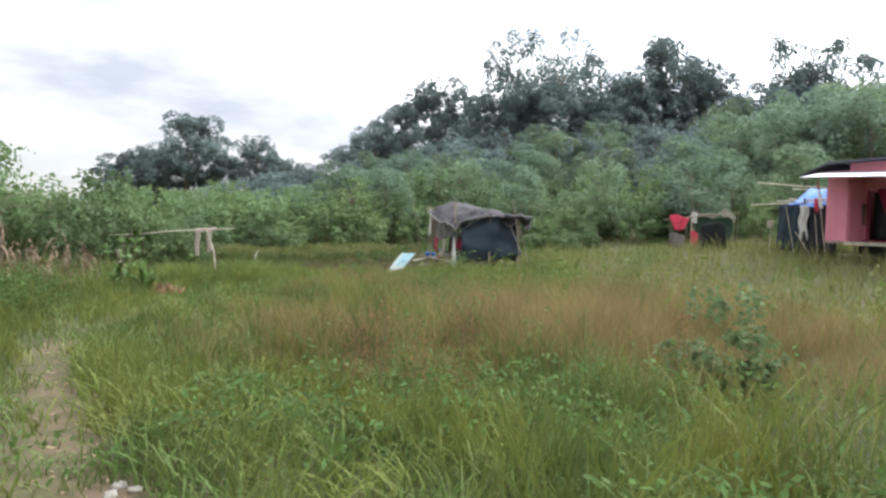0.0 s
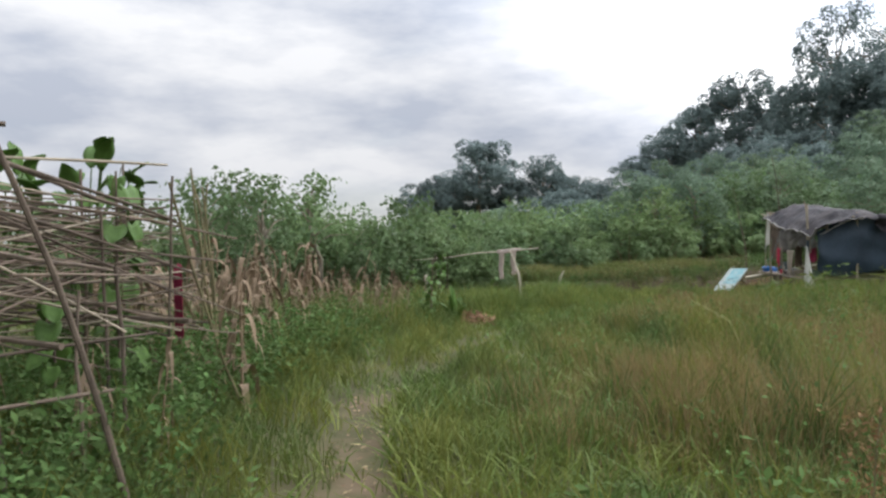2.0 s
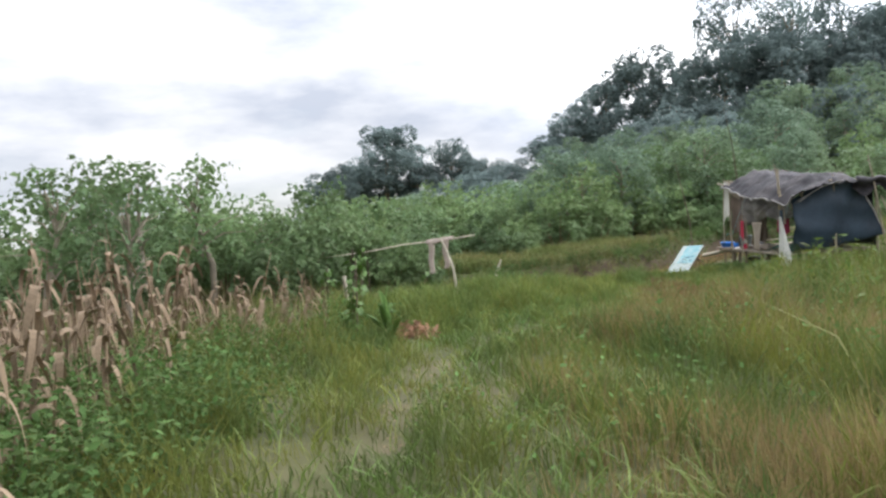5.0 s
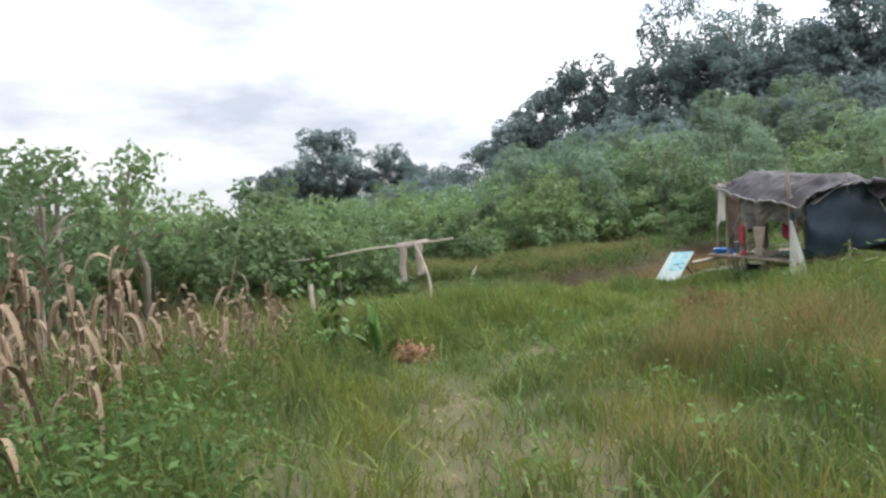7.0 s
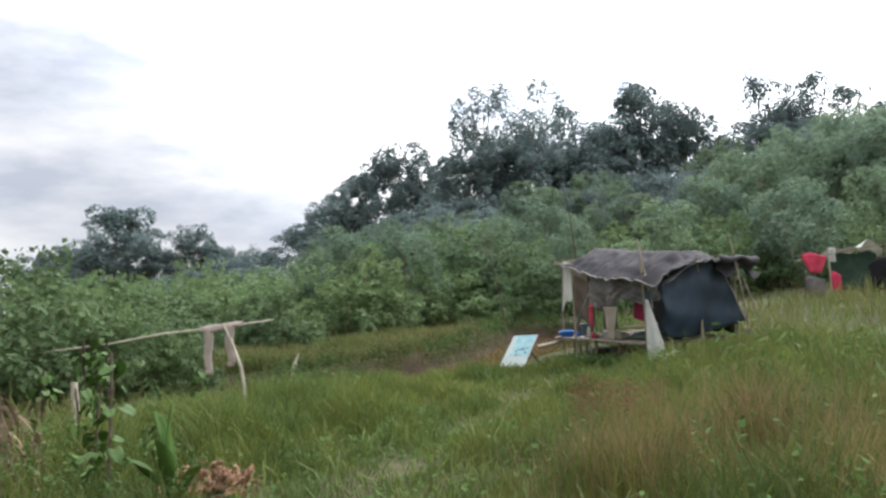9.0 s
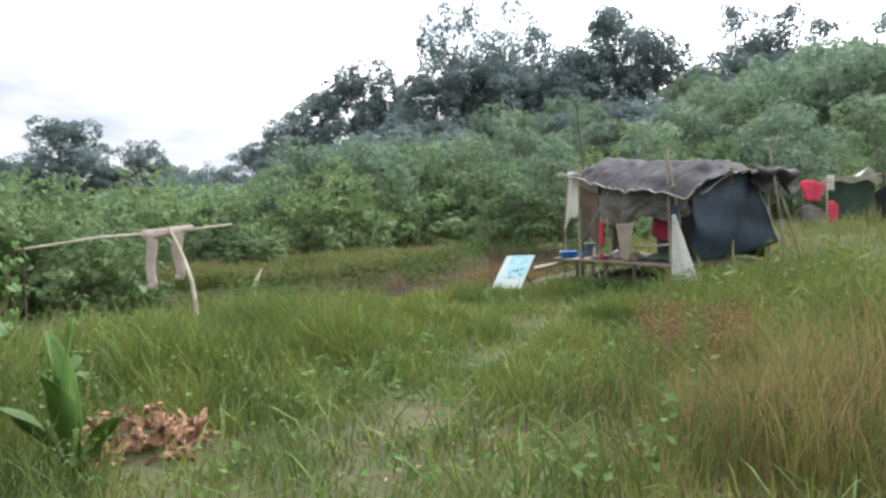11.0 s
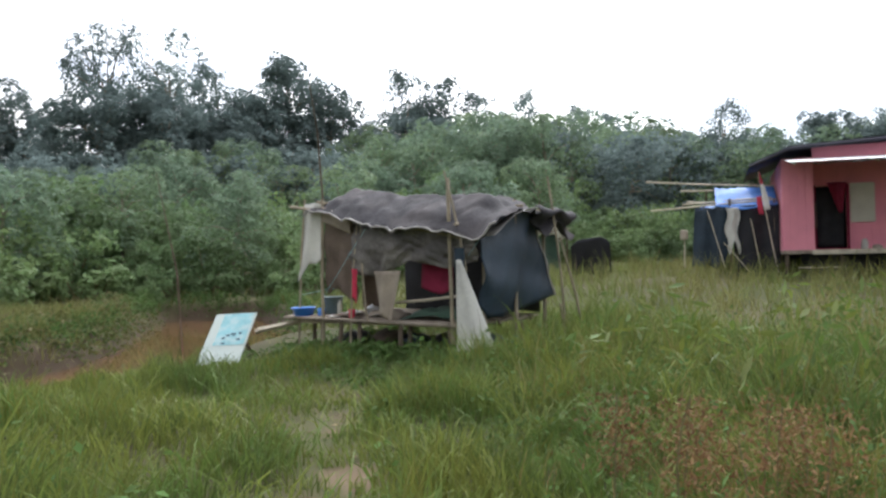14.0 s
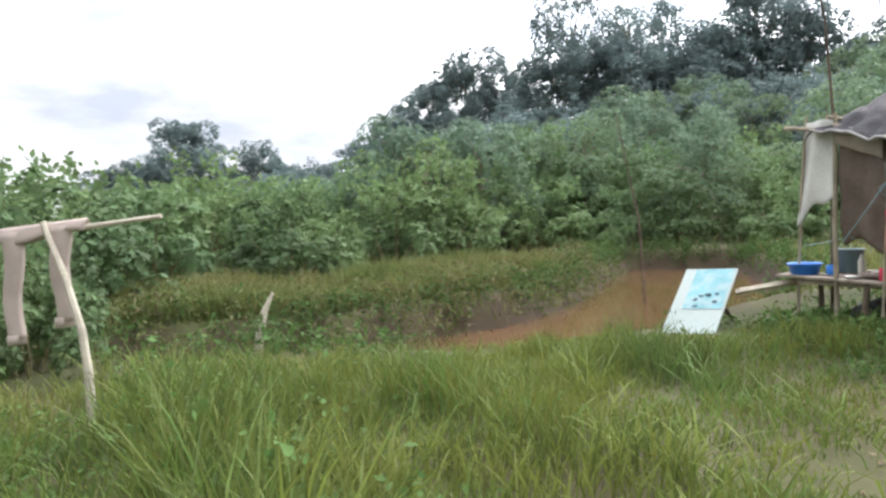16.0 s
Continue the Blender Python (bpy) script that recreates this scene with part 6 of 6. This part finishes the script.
for i, (a_, h_, l_, tip_) in enumerate(((25, 0.16, 0.80, -84), (150, 0.18, 0.72, -70), (260, 0.12, 0.62, -62), (205, 0.14, 0.55, -40), (330, 0.10, 0.50, -38))):
    part("stalk", rod((0, 0, -0.05), (0.05 * math.cos(radians(a_)), 0.05 * math.sin(radians(a_)), h_), 0.016, 0.012, 0.01, 3, 6, seed=i), M_WEED, shoot)
    lf = part("leaf", big_leaf(l_, 0.17, 0.22, 700 + i, 0.3), M_BROADLEAF, shoot, "", True)
    lf.matrix_basis = Matrix.Translation(Vector((0.05 * math.cos(radians(a_)), 0.05 * math.sin(radians(a_)), h_))) @ pose(0, 0, 0, 0, tip_, a_)
for i, (x_, y_, t_, n_, ln_) in enumerate(((-7.45, 16.45, 1.35, 34, (0.05, 0.1)), (-8.55, 18.6, 1.0, 26, (-0.1, 0.0)), (-8.1, 17.6, 0.9, 22, (0.1, 0.05)), (-9.4, 19.3, 1.2, 28, (0.0, 0.1)), (-10.9, 24.2, 1.35, 34, (0.05, 0.1)), (-11.25, 24.3, 1.15, 26, (0.0, 0.1)), (-9.0, 23.9, 0.7, 24, (0.1, 0.0)), (-9.6, 21.2, 1.0, 24, (0.1, 0.1)))):
    bean_vine(x_, y_, t_, n_, 0.125 if y_ < 22 else 0.16, 900 + i, ln_)
for i, (x_, y_) in enumerate(((-7.9, 17.2), (-8.9, 18.0), (-7.7, 18.4), (-9.4, 20.4), (-8.2, 19.4))):
    leafy_plant("broad_leaf_weed", x_, y_, 9, 0.17, "low weed with broad soft leaves", "weed", M_BROADLEAF, 20 + i, 0.42, (-35, 15))

for i, (x_, y_, t_, n_) in enumerate(((-5.8, 7.4, 2.2, 34), (-6.3, 7.9, 2.35, 36), (-5.55, 6.6, 1.3, 18))):
    bean_vine(x_, y_, t_, n_, 0.19, 940 + i, (-0.1, 0.1))

stump = tagged(part("pale_stake", rod((-9.25, 19.9, ground_at(-9.25, 19.9) - 0.1), (-9.3, 19.94, 0.62), 0.055, 0.045, 0.01, 4, 8, seed=77), M_PALEPOLE), "short pale peeled stake standing in the weeds", "stake", "pale stakes")
tagged(part("pale_stake", tube(bmesh.new(), [(-7.78, 26.75, -0.55), (-7.72, 26.78, -0.15), (-7.66, 26.8, 0.12), (-7.56, 26.82, 0.34)], [0.06, 0.055, 0.04, 0.015], 7, 0.1), M_PALEPOLE), "short pale broken branch stuck in the bank", "stake", "pale stakes")
tagged(part("tall_stick", tube(bmesh.new(), [(-0.98, 27.85, -0.3), (-0.95, 27.8, 2.2), (-1.05, 27.75, 3.3), (-1.2, 27.7, 4.1)], [0.022, 0.018, 0.012, 0.006], 6, 0.1), M_STICK), "tall thin dead stick standing behind the hut", "stick", "tall sticks")
tagged(part("tall_stick", tube(bmesh.new(), [(-2.1, 33.0, -0.9), (-2.2, 33.0, 1.0), (-2.6, 33.1, 3.2)], [0.028, 0.02, 0.008], 6, 0.1), M_STICK), "tall thin dead stick standing in the pond", "stick", "tall sticks")

# heap of brown husks
heap = thing("husk_heap", -7.0, 17.7, ground_at(-7.0, 17.7), "low heap of brown corn husks beside the trail", "heap")
rh = random.Random(9)
for i in range(150):
    a, q = rh.uniform(0, 6.283), 0.46 * math.sqrt(rh.random())
    lf = part("husk", big_leaf(rh.uniform(0.12, 0.22), 0.06, rh.uniform(0.1, 0.6), i % 5), M_HUSK, heap) if i < 6 else None
    if lf is None:
        lf = new("husk", heap.children[i % 6].data)
        lf.parent = heap
    lf.matrix_basis = pose(math.cos(a) * q, math.sin(a) * q, 0.03 + 0.36 * (1 - q / 0.5) * rh.random(), rh.uniform(-40, 40), rh.uniform(-40, 40), rh.uniform(0, 360))


# ---- dry corn ----
def make_corn(seed, tall):
    rng = random.Random(seed)
    ob = thing("corn_stalk", 0, 0, 0, "dry brown corn stalk with drooping withered leaves", "corn", "dry corn row")
    lean = Vector((rng.uniform(-0.2, 0.2), rng.uniform(-0.2, 0.2), 0))
    pt = lambda f: lean * f * f * tall + Vector((0, 0, tall * f))
    part("stalk", tube(bmesh.new(), [pt(f) for f in (0, 0.25, 0.5, 0.75, 1)], [0.015, 0.014, 0.012, 0.009, 0.004], 6, 0.1), M_CORN, ob)
    for i in range(8):
        f = 0.25 + 0.72 * i / 8
        ln, wd = rng.uniform(0.42, 0.8), rng.uniform(0.045, 0.08)
        d1, d2, tw = rng.uniform(0.35, 0.7), rng.uniform(0.9, 1.6), rng.uniform(-1, 1)

        def at(u, v, ln=ln, wd=wd, d1=d1, d2=d2, tw=tw):
            b_ = (v - 0.5) * wd * (1 - u ** 3) * (1.0 + 0.2 * math.sin(11 * u))
            return Vector((ln * 0.62 * (u - 0.35 * u * u), b_ * math.cos(tw * u), ln * (d1 * u - d2 * u * u) + b_ * math.sin(tw * u)))
        lf = part("leaf", sheet(8, 2, at, 0.0015), M_CORN, ob)
        lf.matrix_basis = Matrix.Translation(pt(f)) @ pose(0, 0, 0, 0, 0, i * 150 + rng.uniform(-30, 30))
    return ob


corn_kinds = [make_corn(80 + i, 1.4 + 0.17 * i) for i in range(4)]
rc = random.Random(13)
made = 0
for y_ in np.arange(8.9, 18.2, 0.34):
    right = float(np.interp(y_, (9, 11.5, 13, 18), (-6.4, -7.5, -8.3, -8.6)))
    for j in range(5):
        x_ = right - 0.55 * j + rc.uniform(-0.28, 0.28)
        yy = y_ + rc.uniform(-0.2, 0.2)
        if rc.random() < 0.12 or (y_ > 15.5 and j > 3):
            continue
        s_ = rc.uniform(0.76, 1.14) * (0.72 if y_ > 15 else 1.0)
        m_ = pose(x_, yy, ground_at(x_, yy) - 0.05, rc.uniform(-17, 17), rc.uniform(-17, 17), rc.uniform(0, 360)) @ Matrix.Diagonal((s_, s_, s_, 1))
        if made < 4:
            first.append((corn_kinds[made], m_))
        else:
            copy_thing(corn_kinds[rc.randrange(4)], m_)
        made += 1
for ob, m_ in first[-4:]:
    ob.matrix_basis = m_
for i, (x_, y_, s_) in enumerate(((-5.2, 6.55, 0.66), (-5.5, 6.75, 0.72), (-4.9, 6.95, 0.6), (-5.75, 6.3, 0.7), (-5.3, 8.3, 0.9), (-5.8, 8.7, 0.95))):
    copy_thing(corn_kinds[i % 4], pose(x_, y_, ground_at(x_, y_) - 0.05, 6 * (i % 3) - 6, 5, 80 * i) @ Matrix.Diagonal((s_, s_, s_, 1)))

# pale stones trodden into the trail
rt = random.Random(31)
for i in range(16):
    x_, y_ = -1.5 + rt.gauss(0, 0.22), 4.75 + rt.gauss(0, 0.45)
    bm = bmesh.new()
    bmesh.ops.create_icosphere(bm, subdivisions=2, radius=1.0)
    k_ = rt.uniform(0.025, 0.07)
    for v_ in bm.verts:
        q_ = v_.co.copy()
        v_.co = Vector((q_.x, q_.y * 0.75, q_.z * 0.4)) * k_ * (1 + 0.35 * noise.noise(q_ * 1.5 + Vector((i, 3, 0))))
    ob = part("stone", bm, M_STONE, None, "", True)
    ob.matrix_basis = pose(x_, y_, ground_at(x_, y_) + 0.12 * k_, 0, 0, 47 * i)
    tagged(ob, "small pale stone trodden into the dirt trail", "stone", "stones on the trail")
